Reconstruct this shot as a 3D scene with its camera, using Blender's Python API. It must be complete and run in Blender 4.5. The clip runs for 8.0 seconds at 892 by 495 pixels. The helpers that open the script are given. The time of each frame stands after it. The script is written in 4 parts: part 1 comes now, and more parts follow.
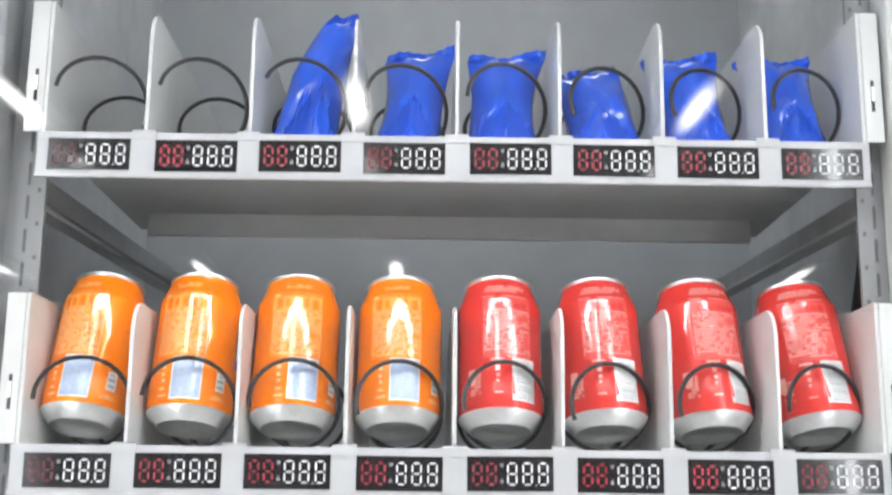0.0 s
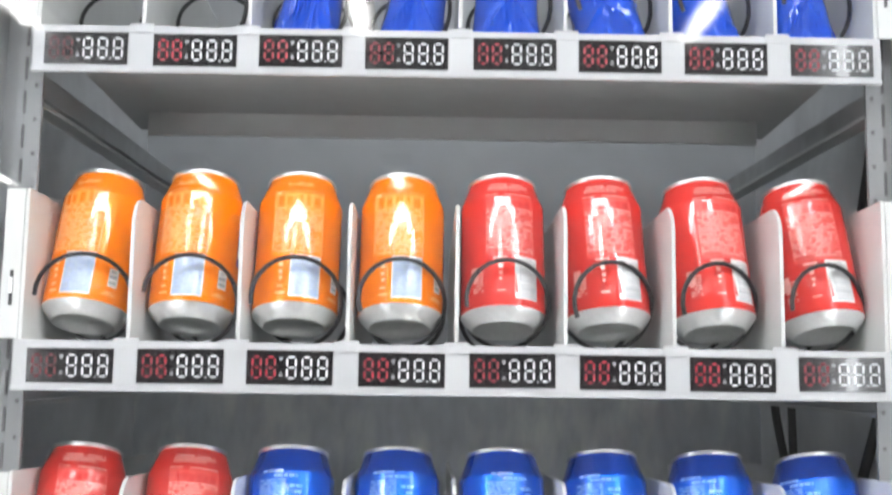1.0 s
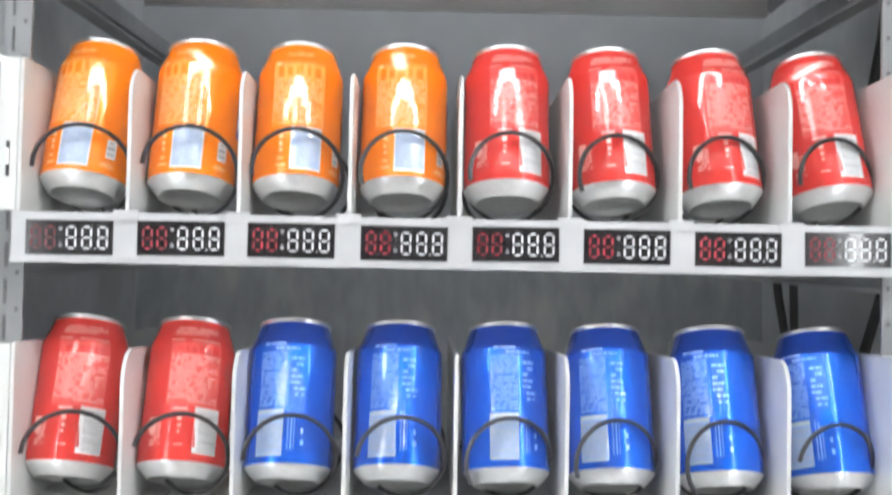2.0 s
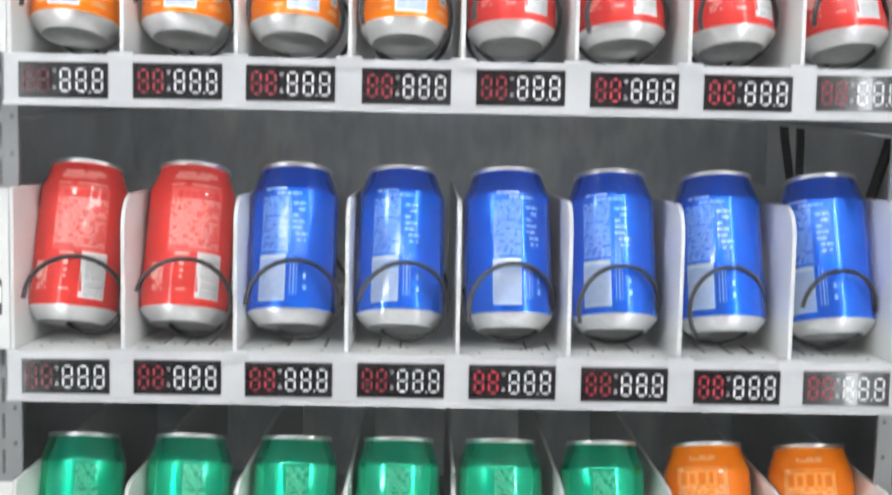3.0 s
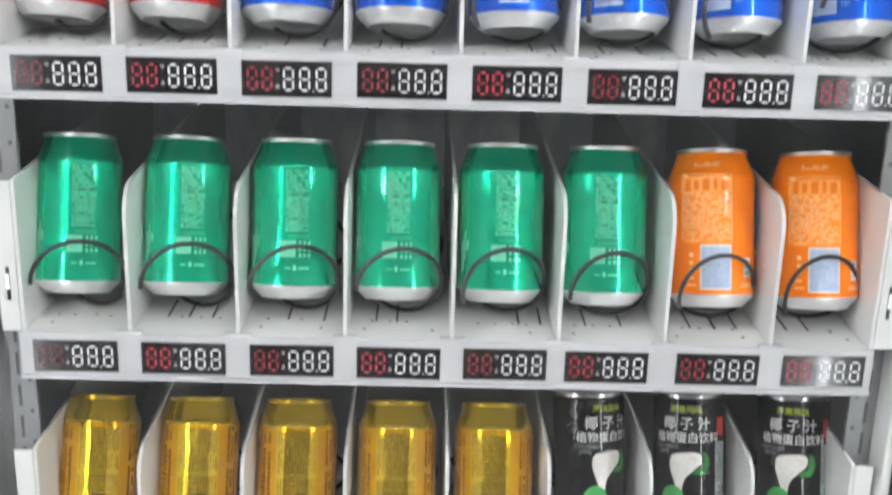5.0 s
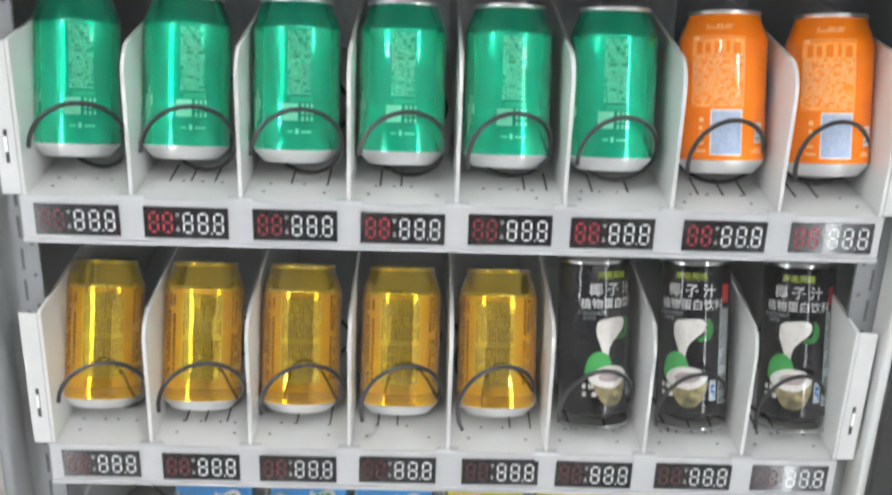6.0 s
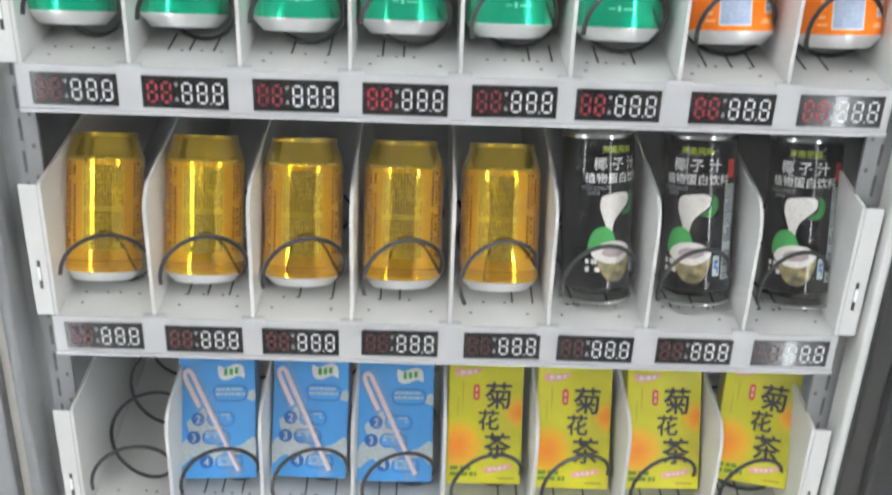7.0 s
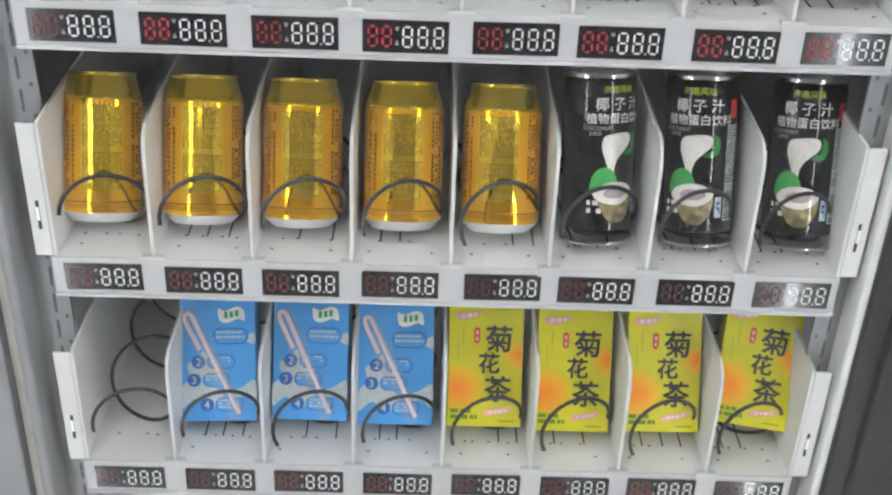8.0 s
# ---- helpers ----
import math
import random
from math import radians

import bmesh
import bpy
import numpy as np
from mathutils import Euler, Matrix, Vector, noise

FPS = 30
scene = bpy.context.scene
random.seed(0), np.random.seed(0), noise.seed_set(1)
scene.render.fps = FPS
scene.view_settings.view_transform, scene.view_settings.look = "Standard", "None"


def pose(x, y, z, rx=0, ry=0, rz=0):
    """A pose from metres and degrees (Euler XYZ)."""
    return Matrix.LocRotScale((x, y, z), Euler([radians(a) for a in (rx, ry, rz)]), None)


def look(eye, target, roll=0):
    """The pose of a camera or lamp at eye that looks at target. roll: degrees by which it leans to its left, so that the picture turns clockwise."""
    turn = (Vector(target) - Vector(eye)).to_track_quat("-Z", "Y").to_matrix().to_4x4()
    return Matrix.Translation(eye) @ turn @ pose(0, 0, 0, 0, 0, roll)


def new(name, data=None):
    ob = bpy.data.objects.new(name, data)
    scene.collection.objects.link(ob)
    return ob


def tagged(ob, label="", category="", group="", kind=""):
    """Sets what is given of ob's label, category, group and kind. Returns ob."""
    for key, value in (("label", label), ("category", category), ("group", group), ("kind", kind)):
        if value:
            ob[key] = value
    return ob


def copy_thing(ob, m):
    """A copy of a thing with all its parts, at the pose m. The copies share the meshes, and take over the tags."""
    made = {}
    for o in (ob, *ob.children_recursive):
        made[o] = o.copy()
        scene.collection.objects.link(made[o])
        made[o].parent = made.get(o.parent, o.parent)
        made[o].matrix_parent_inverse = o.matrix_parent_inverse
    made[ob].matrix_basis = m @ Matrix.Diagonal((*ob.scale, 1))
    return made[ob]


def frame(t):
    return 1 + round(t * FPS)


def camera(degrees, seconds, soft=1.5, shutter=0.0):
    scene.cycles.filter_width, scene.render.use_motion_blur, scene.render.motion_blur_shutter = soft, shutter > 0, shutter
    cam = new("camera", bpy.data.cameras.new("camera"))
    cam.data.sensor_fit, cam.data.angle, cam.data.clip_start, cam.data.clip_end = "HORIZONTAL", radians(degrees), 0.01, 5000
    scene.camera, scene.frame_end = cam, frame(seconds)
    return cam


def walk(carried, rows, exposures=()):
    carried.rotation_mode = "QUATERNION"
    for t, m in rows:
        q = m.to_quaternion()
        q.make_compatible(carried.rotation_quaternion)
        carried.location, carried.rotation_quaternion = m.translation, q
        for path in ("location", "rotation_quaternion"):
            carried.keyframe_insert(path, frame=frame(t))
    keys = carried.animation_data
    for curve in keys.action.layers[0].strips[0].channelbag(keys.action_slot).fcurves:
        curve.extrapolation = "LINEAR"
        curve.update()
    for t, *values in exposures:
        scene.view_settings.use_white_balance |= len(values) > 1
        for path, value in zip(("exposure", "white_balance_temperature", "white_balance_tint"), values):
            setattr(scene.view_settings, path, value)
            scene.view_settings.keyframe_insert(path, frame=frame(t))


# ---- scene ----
cam = camera(40.7, 8.0, soft=2.2, shutter=0.6)
PATH = [
    (0, (-0.019, -0.831, 0.063), (0.002, 1.123, 0.489), 0.6),
    (0.5, (-0.019, -0.827, 0.059), (0.001, 1.14, 0.421), 0.7),
    (1, (-0.019, -0.822, 0.053), (0.0, 1.158, 0.338), 0.8),
    (1.5, (-0.019, -0.816, 0.048), (-0.001, 1.174, 0.246), 0.9),
    (1.7, (-0.02, -0.814, 0.046), (0.001, 1.179, 0.208), 1.0),
    (2.8, (-0.021, -0.801, 0.053), (0.001, 1.195, -0.076), 1.1),
    (3, (-0.022, -0.799, 0.05), (0.003, 1.193, -0.123), 1.1),
    (3.5, (-0.021, -0.794, 0.047), (0.002, 1.185, -0.241), 1.2),
    (4, (-0.022, -0.788, 0.042), (0.006, 1.167, -0.376), 1.4),
    (4.5, (-0.023, -0.785, 0.037), (0.009, 1.147, -0.48), 1.5),
    (5, (-0.025, -0.781, 0.029), (0.014, 1.122, -0.586), 1.7),
    (5.2, (-0.023, -0.78, 0.029), (0.012, 1.107, -0.632), 1.7),
    (6.3, (-0.026, -0.771, 0.015), (0.012, 1.034, -0.846), 2.0),
    (6.5, (-0.024, -0.772, 0.012), (0.011, 1.017, -0.881), 2.0),
    (7, (-0.025, -0.77, 0.006), (0.013, 0.974, -0.971), 2.2),
    (7.5, (-0.025, -0.771, -0.004), (0.014, 0.948, -1.024), 2.2),
    (8, (-0.025, -0.773, -0.008), (0.015, 0.937, -1.044), 2.3),
]
UP = 1.40    # height of the path's own zero over the room's floor
walk(cam, [(t, Matrix.Translation((0, 0, UP)) @ look(eye, target, roll)) for t, eye, target, roll in PATH],
     exposures=[(0.0, 0.97), (1.5, 1.02), (3.0, 0.97), (5.0, 0.92), (6.5, 0.91), (8.0, 0.78)])

# ---- world and large lights ----
LED_POWER, HEAD_POWER, FILL_POWER, FAR_POWER, TOP_POWER = 14.5, 17.0, 44.0, 12.0, 2.5
world = bpy.data.worlds.new("world")
scene.world = world
world.use_nodes = True
world.node_tree.nodes["Background"].inputs[0].default_value = (0.8, 0.9, 1.0, 1)
world.node_tree.nodes["Background"].inputs[1].default_value = 0.05


# ---- materials ----
def mat(name, colour, rough=0.5, metal=0.0, vary=0.08, scale=40.0, bump=0.0, bump_scale=300.0, coat=0.0,
        rough_vary=0.1, stain=None, stain_scale=6.0, stain_amount=0.0, stretch=(1, 1, 1), spread=0.0, gloss=0.5):
    """A surface with fine grain and broad wear, in object space."""
    m = bpy.data.materials.new(name)
    m.use_nodes = True
    nt = m.node_tree
    bsdf = nt.nodes["Principled BSDF"]
    tc = nt.nodes.new("ShaderNodeTexCoord")
    mp = nt.nodes.new("ShaderNodeMapping")
    mp.inputs["Scale"].default_value = stretch
    nt.links.new(tc.outputs["Object"], mp.inputs["Vector"])

    def tex(s, detail=4):
        n = nt.nodes.new("ShaderNodeTexNoise")
        n.inputs["Scale"].default_value, n.inputs["Detail"].default_value = s, detail
        nt.links.new(mp.outputs["Vector"], n.inputs["Vector"])
        return n

    fine, broad = tex(scale), tex(stain_scale, 6)
    ramp = nt.nodes.new("ShaderNodeMapRange")
    ramp.inputs[1].default_value, ramp.inputs[2].default_value = 0.3, 0.7
    ramp.inputs[3].default_value, ramp.inputs[4].default_value = 1 - vary, 1 + vary
    nt.links.new(fine.outputs[0], ramp.inputs[0])
    mul = nt.nodes.new("ShaderNodeMix")
    mul.data_type, mul.blend_type = "RGBA", "MULTIPLY"
    mul.inputs[0].default_value = 1.0
    mul.inputs[6].default_value = (*colour, 1)
    nt.links.new(ramp.outputs[0], mul.inputs[7])
    out = mul.outputs[2]
    if stain:
        mask = nt.nodes.new("ShaderNodeMapRange")
        mask.inputs[1].default_value, mask.inputs[2].default_value = 0.48, 0.7
        mask.inputs[3].default_value, mask.inputs[4].default_value = 0.0, stain_amount
        nt.links.new(broad.outputs[0], mask.inputs[0])
        mix = nt.nodes.new("ShaderNodeMix")
        mix.data_type = "RGBA"
        nt.links.new(mask.outputs[0], mix.inputs[0])
        nt.links.new(out, mix.inputs[6])
        mix.inputs[7].default_value = (*stain, 1)
        out = mix.outputs[2]
    if spread:
        info = nt.nodes.new("ShaderNodeObjectInfo")
        r2 = nt.nodes.new("ShaderNodeMapRange")
        r2.inputs[3].default_value, r2.inputs[4].default_value = 1 - spread, 1 + spread
        nt.links.new(info.outputs["Random"], r2.inputs[0])
        m3 = nt.nodes.new("ShaderNodeMix")
        m3.data_type, m3.blend_type = "RGBA", "MULTIPLY"
        m3.inputs[0].default_value = 1.0
        nt.links.new(out, m3.inputs[6])
        nt.links.new(r2.outputs[0], m3.inputs[7])
        out = m3.outputs[2]
    nt.links.new(out, bsdf.inputs["Base Color"])
    rr = nt.nodes.new("ShaderNodeMapRange")
    rr.inputs[3].default_value, rr.inputs[4].default_value = max(0.02, rough - rough_vary), min(1, rough + rough_vary)
    nt.links.new(broad.outputs[0], rr.inputs[0])
    nt.links.new(rr.outputs[0], bsdf.inputs["Roughness"])
    bsdf.inputs["Metallic"].default_value = metal
    bsdf.inputs["Coat Weight"].default_value = coat
    bsdf.inputs["Specular IOR Level"].default_value = gloss
    bsdf.inputs["Coat Roughness"].default_value = 0.025
    if bump:
        b = nt.nodes.new("ShaderNodeBump")
        b.inputs["Strength"].default_value, b.inputs["Distance"].default_value = bump, 0.001
        nt.links.new(tex(bump_scale).outputs[0], b.inputs["Height"])
        nt.links.new(b.outputs[0], bsdf.inputs["Normal"])
    return m


def glowing(name, colour, strength):
    m = bpy.data.materials.new(name)
    m.use_nodes = True
    b = m.node_tree.nodes["Principled BSDF"]
    b.inputs["Base Color"].default_value = (*colour, 1)
    b.inputs["Emission Color"].default_value = (*colour, 1)
    b.inputs["Emission Strength"].default_value = strength
    return m


def glassy(name, colour=(1, 1, 1), rough=0.0, ior=1.5):
    m = bpy.data.materials.new(name)
    m.use_nodes = True
    b = m.node_tree.nodes["Principled BSDF"]
    b.inputs["Base Color"].default_value = (*colour, 1)
    b.inputs["Transmission Weight"].default_value = 1
    b.inputs["Roughness"].default_value = rough
    b.inputs["IOR"].default_value = ior
    return m


WHITE = mat("white_powder_coat", (0.63, 0.64, 0.635), 0.38, vary=0.03, scale=60, bump=0.05, bump_scale=900, stain=(0.57, 0.57, 0.54), stain_scale=9, stain_amount=0.3)
STRIP = mat("white_strip", (0.46, 0.47, 0.485), 0.3, vary=0.02, scale=80, bump=0.03, bump_scale=500, stain=(0.56, 0.56, 0.56), stain_scale=14, stain_amount=0.25)
GREY = mat("grey_liner", (0.70, 0.715, 0.735), 0.5, vary=0.06, scale=30, bump=0.06, bump_scale=400, stain=(0.3, 0.3, 0.3), stain_scale=5, stain_amount=0.5)
# light tone and pale patches also stand in for blurred reflections
FOIL = mat("reflection_mottled_liner", (0.60, 0.63, 0.665), 0.42, metal=0.1, vary=0.10, scale=45, bump=0.2, bump_scale=60, stain=(0.85, 0.87, 0.84), stain_scale=20, stain_amount=0.85, stretch=(1.5, 1, 0.6))
LINER = mat("smooth_back_liner", (0.52, 0.54, 0.565), 0.45, vary=0.05, scale=30, bump=0.05, bump_scale=120, stain=(0.50, 0.52, 0.54), stain_scale=5, stain_amount=0.5)
RAILM = mat("galvanised_steel", (0.45, 0.46, 0.47), 0.4, metal=0.6, vary=0.1, scale=50)
SLOTG = mat("shaded_slot", (0.10, 0.10, 0.105), 0.7, vary=0.3, scale=90)
RIM = mat("bright_tin_rim", (0.62, 0.63, 0.63), 0.2, metal=1.0, vary=0.05, scale=300, rough_vary=0.05)
DARK = mat("dark_slot", (0.03, 0.03, 0.032), 0.7, vary=0.2)
WIRE = mat("black_coated_wire", (0.024, 0.024, 0.027), 0.36, vary=0.2, scale=200, rough_vary=0.08, gloss=0.4)
DOORW = mat("grey_white_door_paint", (0.25, 0.26, 0.27), 0.45, vary=0.04, scale=40, stain=(0.24, 0.24, 0.235), stain_scale=7, stain_amount=0.5)
RUBBER = mat("black_gasket", (0.016, 0.016, 0.018), 0.6, vary=0.2, scale=60)
GROOVE = mat("beige_seal", (0.46, 0.45, 0.41), 0.5, vary=0.06, scale=30)
OLIVE = mat("grey_door_frame", (0.017, 0.018, 0.017), 0.5, vary=0.08, scale=20, stain=(0.012, 0.012, 0.012), stain_amount=0.5)
ALU = mat("bare_aluminium", (0.91, 0.915, 0.915), 0.32, metal=0.93, vary=0.04, scale=300, rough_vary=0.06, spread=0.03)
LABEL = mat("black_sticker", (0.009, 0.0085, 0.010), 0.16, vary=0.2, scale=60, bump=0.12, bump_scale=240, stain=(0.028, 0.025, 0.027), stain_scale=30, stain_amount=0.5, coat=0.4)
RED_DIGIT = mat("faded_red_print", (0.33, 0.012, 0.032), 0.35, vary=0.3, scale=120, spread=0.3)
RED_DARKER = mat("darker_red_print", (0.12, 0.008, 0.014), 0.35, vary=0.3, scale=120, spread=0.5)
WHITE_DIGIT = mat("white_print", (0.72, 0.74, 0.76), 0.4, vary=0.08, scale=120)


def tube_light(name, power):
    """A lit diffuser with a fall-off put into its emission, to soften its reflections."""
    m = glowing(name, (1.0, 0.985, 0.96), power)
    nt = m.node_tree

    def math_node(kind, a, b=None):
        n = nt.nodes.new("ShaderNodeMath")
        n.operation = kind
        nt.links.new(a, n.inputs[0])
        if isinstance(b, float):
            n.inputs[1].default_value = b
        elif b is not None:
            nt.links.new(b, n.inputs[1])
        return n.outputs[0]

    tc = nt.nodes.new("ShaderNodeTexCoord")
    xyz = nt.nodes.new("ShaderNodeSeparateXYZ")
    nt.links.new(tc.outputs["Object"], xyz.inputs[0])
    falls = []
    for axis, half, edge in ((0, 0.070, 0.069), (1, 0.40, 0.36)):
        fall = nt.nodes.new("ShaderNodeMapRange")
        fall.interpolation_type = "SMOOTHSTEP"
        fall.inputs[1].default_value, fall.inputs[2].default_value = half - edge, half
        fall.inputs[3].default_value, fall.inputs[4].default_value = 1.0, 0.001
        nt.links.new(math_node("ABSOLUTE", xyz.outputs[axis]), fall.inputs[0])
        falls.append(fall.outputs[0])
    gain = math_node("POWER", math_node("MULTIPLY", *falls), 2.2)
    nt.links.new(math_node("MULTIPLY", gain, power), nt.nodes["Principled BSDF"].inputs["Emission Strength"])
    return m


TUBE_FILL, TUBE_FAR = tube_light("fill_diffuser", FILL_POWER), tube_light("dim_lit_diffuser", FAR_POWER)
LED = glowing("lit_led_strip", (0.94, 0.97, 1.0), LED_POWER)
LED_HEAD = glowing("lit_head_strip", (0.94, 0.97, 1.0), HEAD_POWER)
TOPLIGHT = glowing("lit_cabinet_light", (0.95, 0.98, 1.0), TOP_POWER)
GLASS = glassy("door_glass")
CEIL = mat("ceiling_paint", (0.72, 0.72, 0.72), 0.8, vary=0.04, scale=5)
WALLM = mat("wall_paint", (0.82, 0.82, 0.83), 0.7, vary=0.05, scale=4)
FLOORM = mat("floor_tiles", (0.27, 0.268, 0.262), 0.35, vary=0.12, scale=6)


def can_paint(name, colour, metal=0.45, rough=0.24, **more):
    return mat(name, colour, rough, metal, vary=0.03, scale=200, rough_vary=0.04, coat=0.75, spread=0.04, gloss=0.15, **more)


ORANGE = can_paint("orange_can_paint", (1.0, 0.235, 0.001), 0.1)
RED = can_paint("red_can_paint", (0.72, 0.042, 0.034), 0.1)
BLUE = can_paint("blue_can_paint", (0.005, 0.15, 0.88), 0.62)
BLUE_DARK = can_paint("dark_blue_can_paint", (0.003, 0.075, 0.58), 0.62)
GREEN = can_paint("green_can_paint", (0.0, 0.60, 0.33), 0.7, 0.2)
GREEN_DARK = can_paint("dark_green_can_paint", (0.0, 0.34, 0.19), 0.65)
GOLD = can_paint("gold_can_paint", (1.0, 0.52, 0.006), 0.9, 0.15)
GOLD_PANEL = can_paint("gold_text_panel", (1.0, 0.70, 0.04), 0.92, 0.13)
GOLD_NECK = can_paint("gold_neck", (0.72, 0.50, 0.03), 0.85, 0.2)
BLACK_CAN = mat("black_can_print", (0.005, 0.005, 0.007), 0.3, vary=0.1, scale=80, coat=1.0, rough_vary=0.05, gloss=0.1)


def ink(name, colour, rough=0.35):
    return mat(name, colour, rough, vary=0.12, scale=400, rough_vary=0.04, coat=0.8, gloss=0.15)


PEACH = ink("peach_ink", (0.96, 0.58, 0.30))
APRICOT = ink("apricot_ink", (0.98, 0.37, 0.075))
PALE_ORANGE = ink("pale_orange_ink", (0.98, 0.28, 0.010))
PINK = ink("pink_ink", (0.84, 0.42, 0.38))
ROSE = ink("rose_ink", (0.74, 0.085, 0.075))
MIST_BLUE = can_paint("mist_blue_paint", (0.045, 0.20, 0.78), 0.4)
PALE_BLUE = ink("pale_blue_ink", (0.28, 0.43, 0.76))
PANEL_BLUE = ink("panel_blue_ink", (0.42, 0.52, 0.74))
PALE_GREEN = ink("pale_green_ink", (0.16, 0.58, 0.38))
PATCH_GREEN = can_paint("patch_green_paint", (0.0, 0.54, 0.30), 0.7, 0.22)
DEEP_GREEN = ink("deep_green_ink", (0.004, 0.30, 0.16))
BROWN = ink("brown_ink", (0.24, 0.10, 0.008))
OLIVE_INK = ink("olive_ink", (0.42, 0.33, 0.03))
WHITE_INK = ink("white_ink", (0.80, 0.80, 0.80))
GREY_INK = ink("grey_ink", (0.42, 0.45, 0.47))
DARK_INK = ink("dark_ink", (0.05, 0.05, 0.055))
PURPLE_INK = ink("purple_ink", (0.12, 0.06, 0.35))
LIME_INK = ink("lime_ink", (0.50, 0.62, 0.05))
COCO_GREEN = ink("coconut_green_ink", (0.06, 0.36, 0.09))
COCO_WHITE = ink("coconut_flesh_ink", (0.74, 0.72, 0.69))
COCO_BROWN = mat("coconut_husk_ink", (0.26, 0.22, 0.11), 0.35, vary=0.5, scale=160, coat=0.5, gloss=0.15, stain=(0.05, 0.05, 0.035), stain_scale=70, stain_amount=0.9)
COCO_HOLLOW = ink("coconut_hollow_ink", (0.40, 0.33, 0.34))
COCO_DEEP = ink("coconut_rim_ink", (0.03, 0.19, 0.04))
RED_INK = ink("red_ink", (0.62, 0.05, 0.05))
BAG = mat("blue_film", (0.012, 0.115, 0.80), 0.2, vary=0.1, scale=30, bump=0.4, bump_scale=70, coat=1.0, rough_vary=0.08)
CARTON_BLUE = mat("blue_carton", (0.055, 0.34, 0.78), 0.32, vary=0.05, scale=40, coat=0.25, bump=0.04, bump_scale=200, spread=0.04)
CARTON_LIME = mat("lime_carton", (0.66, 0.63, 0.010), 0.32, vary=0.05, scale=40, coat=0.25, bump=0.04, bump_scale=200, spread=0.04)
CARTON_PALE = ink("pale_carton_ink", (0.52, 0.60, 0.62))
CARTON_MID = ink("mid_blue_ink", (0.022, 0.14, 0.50))
STRAW_PINK = mat("pink_straw", (0.80, 0.66, 0.68), 0.3, vary=0.05, scale=200)


# ---- building helpers ----
def empty(name, m, label, category, group="", kind=""):
    ob = new(name)
    ob.empty_display_size = 0.02
    ob.matrix_basis = m
    return tagged(ob, label, category, group, kind)


def to_mesh(name, bm, material, smooth=False):
    bmesh.ops.recalc_face_normals(bm, faces=bm.faces)
    me = bpy.data.meshes.new(name)
    bm.to_mesh(me)
    bm.free()
    me.materials.append(material)
    if smooth:
        me.shade_smooth()
        me.set_sharp_from_angle(angle=radians(38))
    return me


def part(name, bm, material, parent, label="", smooth=False, m=None):
    """One mesh object under a thing or a part; bm may be a ready mesh."""
    me = bm if isinstance(bm, bpy.types.Mesh) else to_mesh(name, bm, material, smooth)
    ob = new(name, me)
    ob.parent = parent
    if m is not None:
        ob.matrix_basis = m
    return tagged(ob, label)


def slab(x0, x1, y0, y1, z0, z1, bevel=0.0, bm=None, segs=2):
    """A box between two corners, with rounded edges where a bevel is given."""
    own = bmesh.new()
    bmesh.ops.create_cube(own, size=1)
    for v in own.verts:
        v.co = Vector((x0 + (v.co.x + 0.5) * (x1 - x0), y0 + (v.co.y + 0.5) * (y1 - y0), z0 + (v.co.z + 0.5) * (z1 - z0)))
    if bevel:
        bmesh.ops.bevel(own, geom=own.edges[:], offset=bevel, segments=segs, affect="EDGES", profile=0.6)
    if bm is None:
        return own
    tmp = bpy.data.meshes.new("tmp")
    own.to_mesh(tmp)
    own.free()
    bm.from_mesh(tmp)
    bpy.data.meshes.remove(tmp)
    return bm


def prism(outline, x0, x1, bevel=0.0):
    """An outline in (y, z), pulled along x."""
    bm = bmesh.new()
    a = [bm.verts.new((x0, y, z)) for y, z in outline]
    b = [bm.verts.new((x1, y, z)) for y, z in outline]
    bm.faces.new(a)
    bm.faces.new(b[::-1])
    n = len(a)
    for i in range(n):
        bm.faces.new((a[i], b[i], b[(i + 1) % n], a[(i + 1) % n]))
    if bevel:
        bmesh.ops.recalc_face_normals(bm, faces=bm.faces)
        bmesh.ops.bevel(bm, geom=[e for e in bm.edges if len(e.link_faces) == 2 and e.calc_face_angle(0) > 0.7],
                        offset=bevel, segments=2, affect="EDGES")
    return bm


def lathe(profile, seg=40, bm=None):
    """A profile of (radius, z), turned round z."""
    bm = bm or bmesh.new()
    rings = []
    for r, z in profile:
        if r < 1e-6:
            rings.append([bm.verts.new((0, 0, z))])
        else:
            rings.append([bm.verts.new((r * math.cos(2 * math.pi * i / seg), r * math.sin(2 * math.pi * i / seg), z)) for i in range(seg)])
    for a, b in zip(rings, rings[1:]):
        for i in range(seg):
            j = (i + 1) % seg
            if len(a) == 1 and len(b) == 1:
                continue
            if len(a) == 1:
                bm.faces.new((a[0], b[j], b[i]))
            elif len(b) == 1:
                bm.faces.new((a[i], a[j], b[0]))
            else:
                bm.faces.new((a[i], a[j], b[j], b[i]))
    return bm


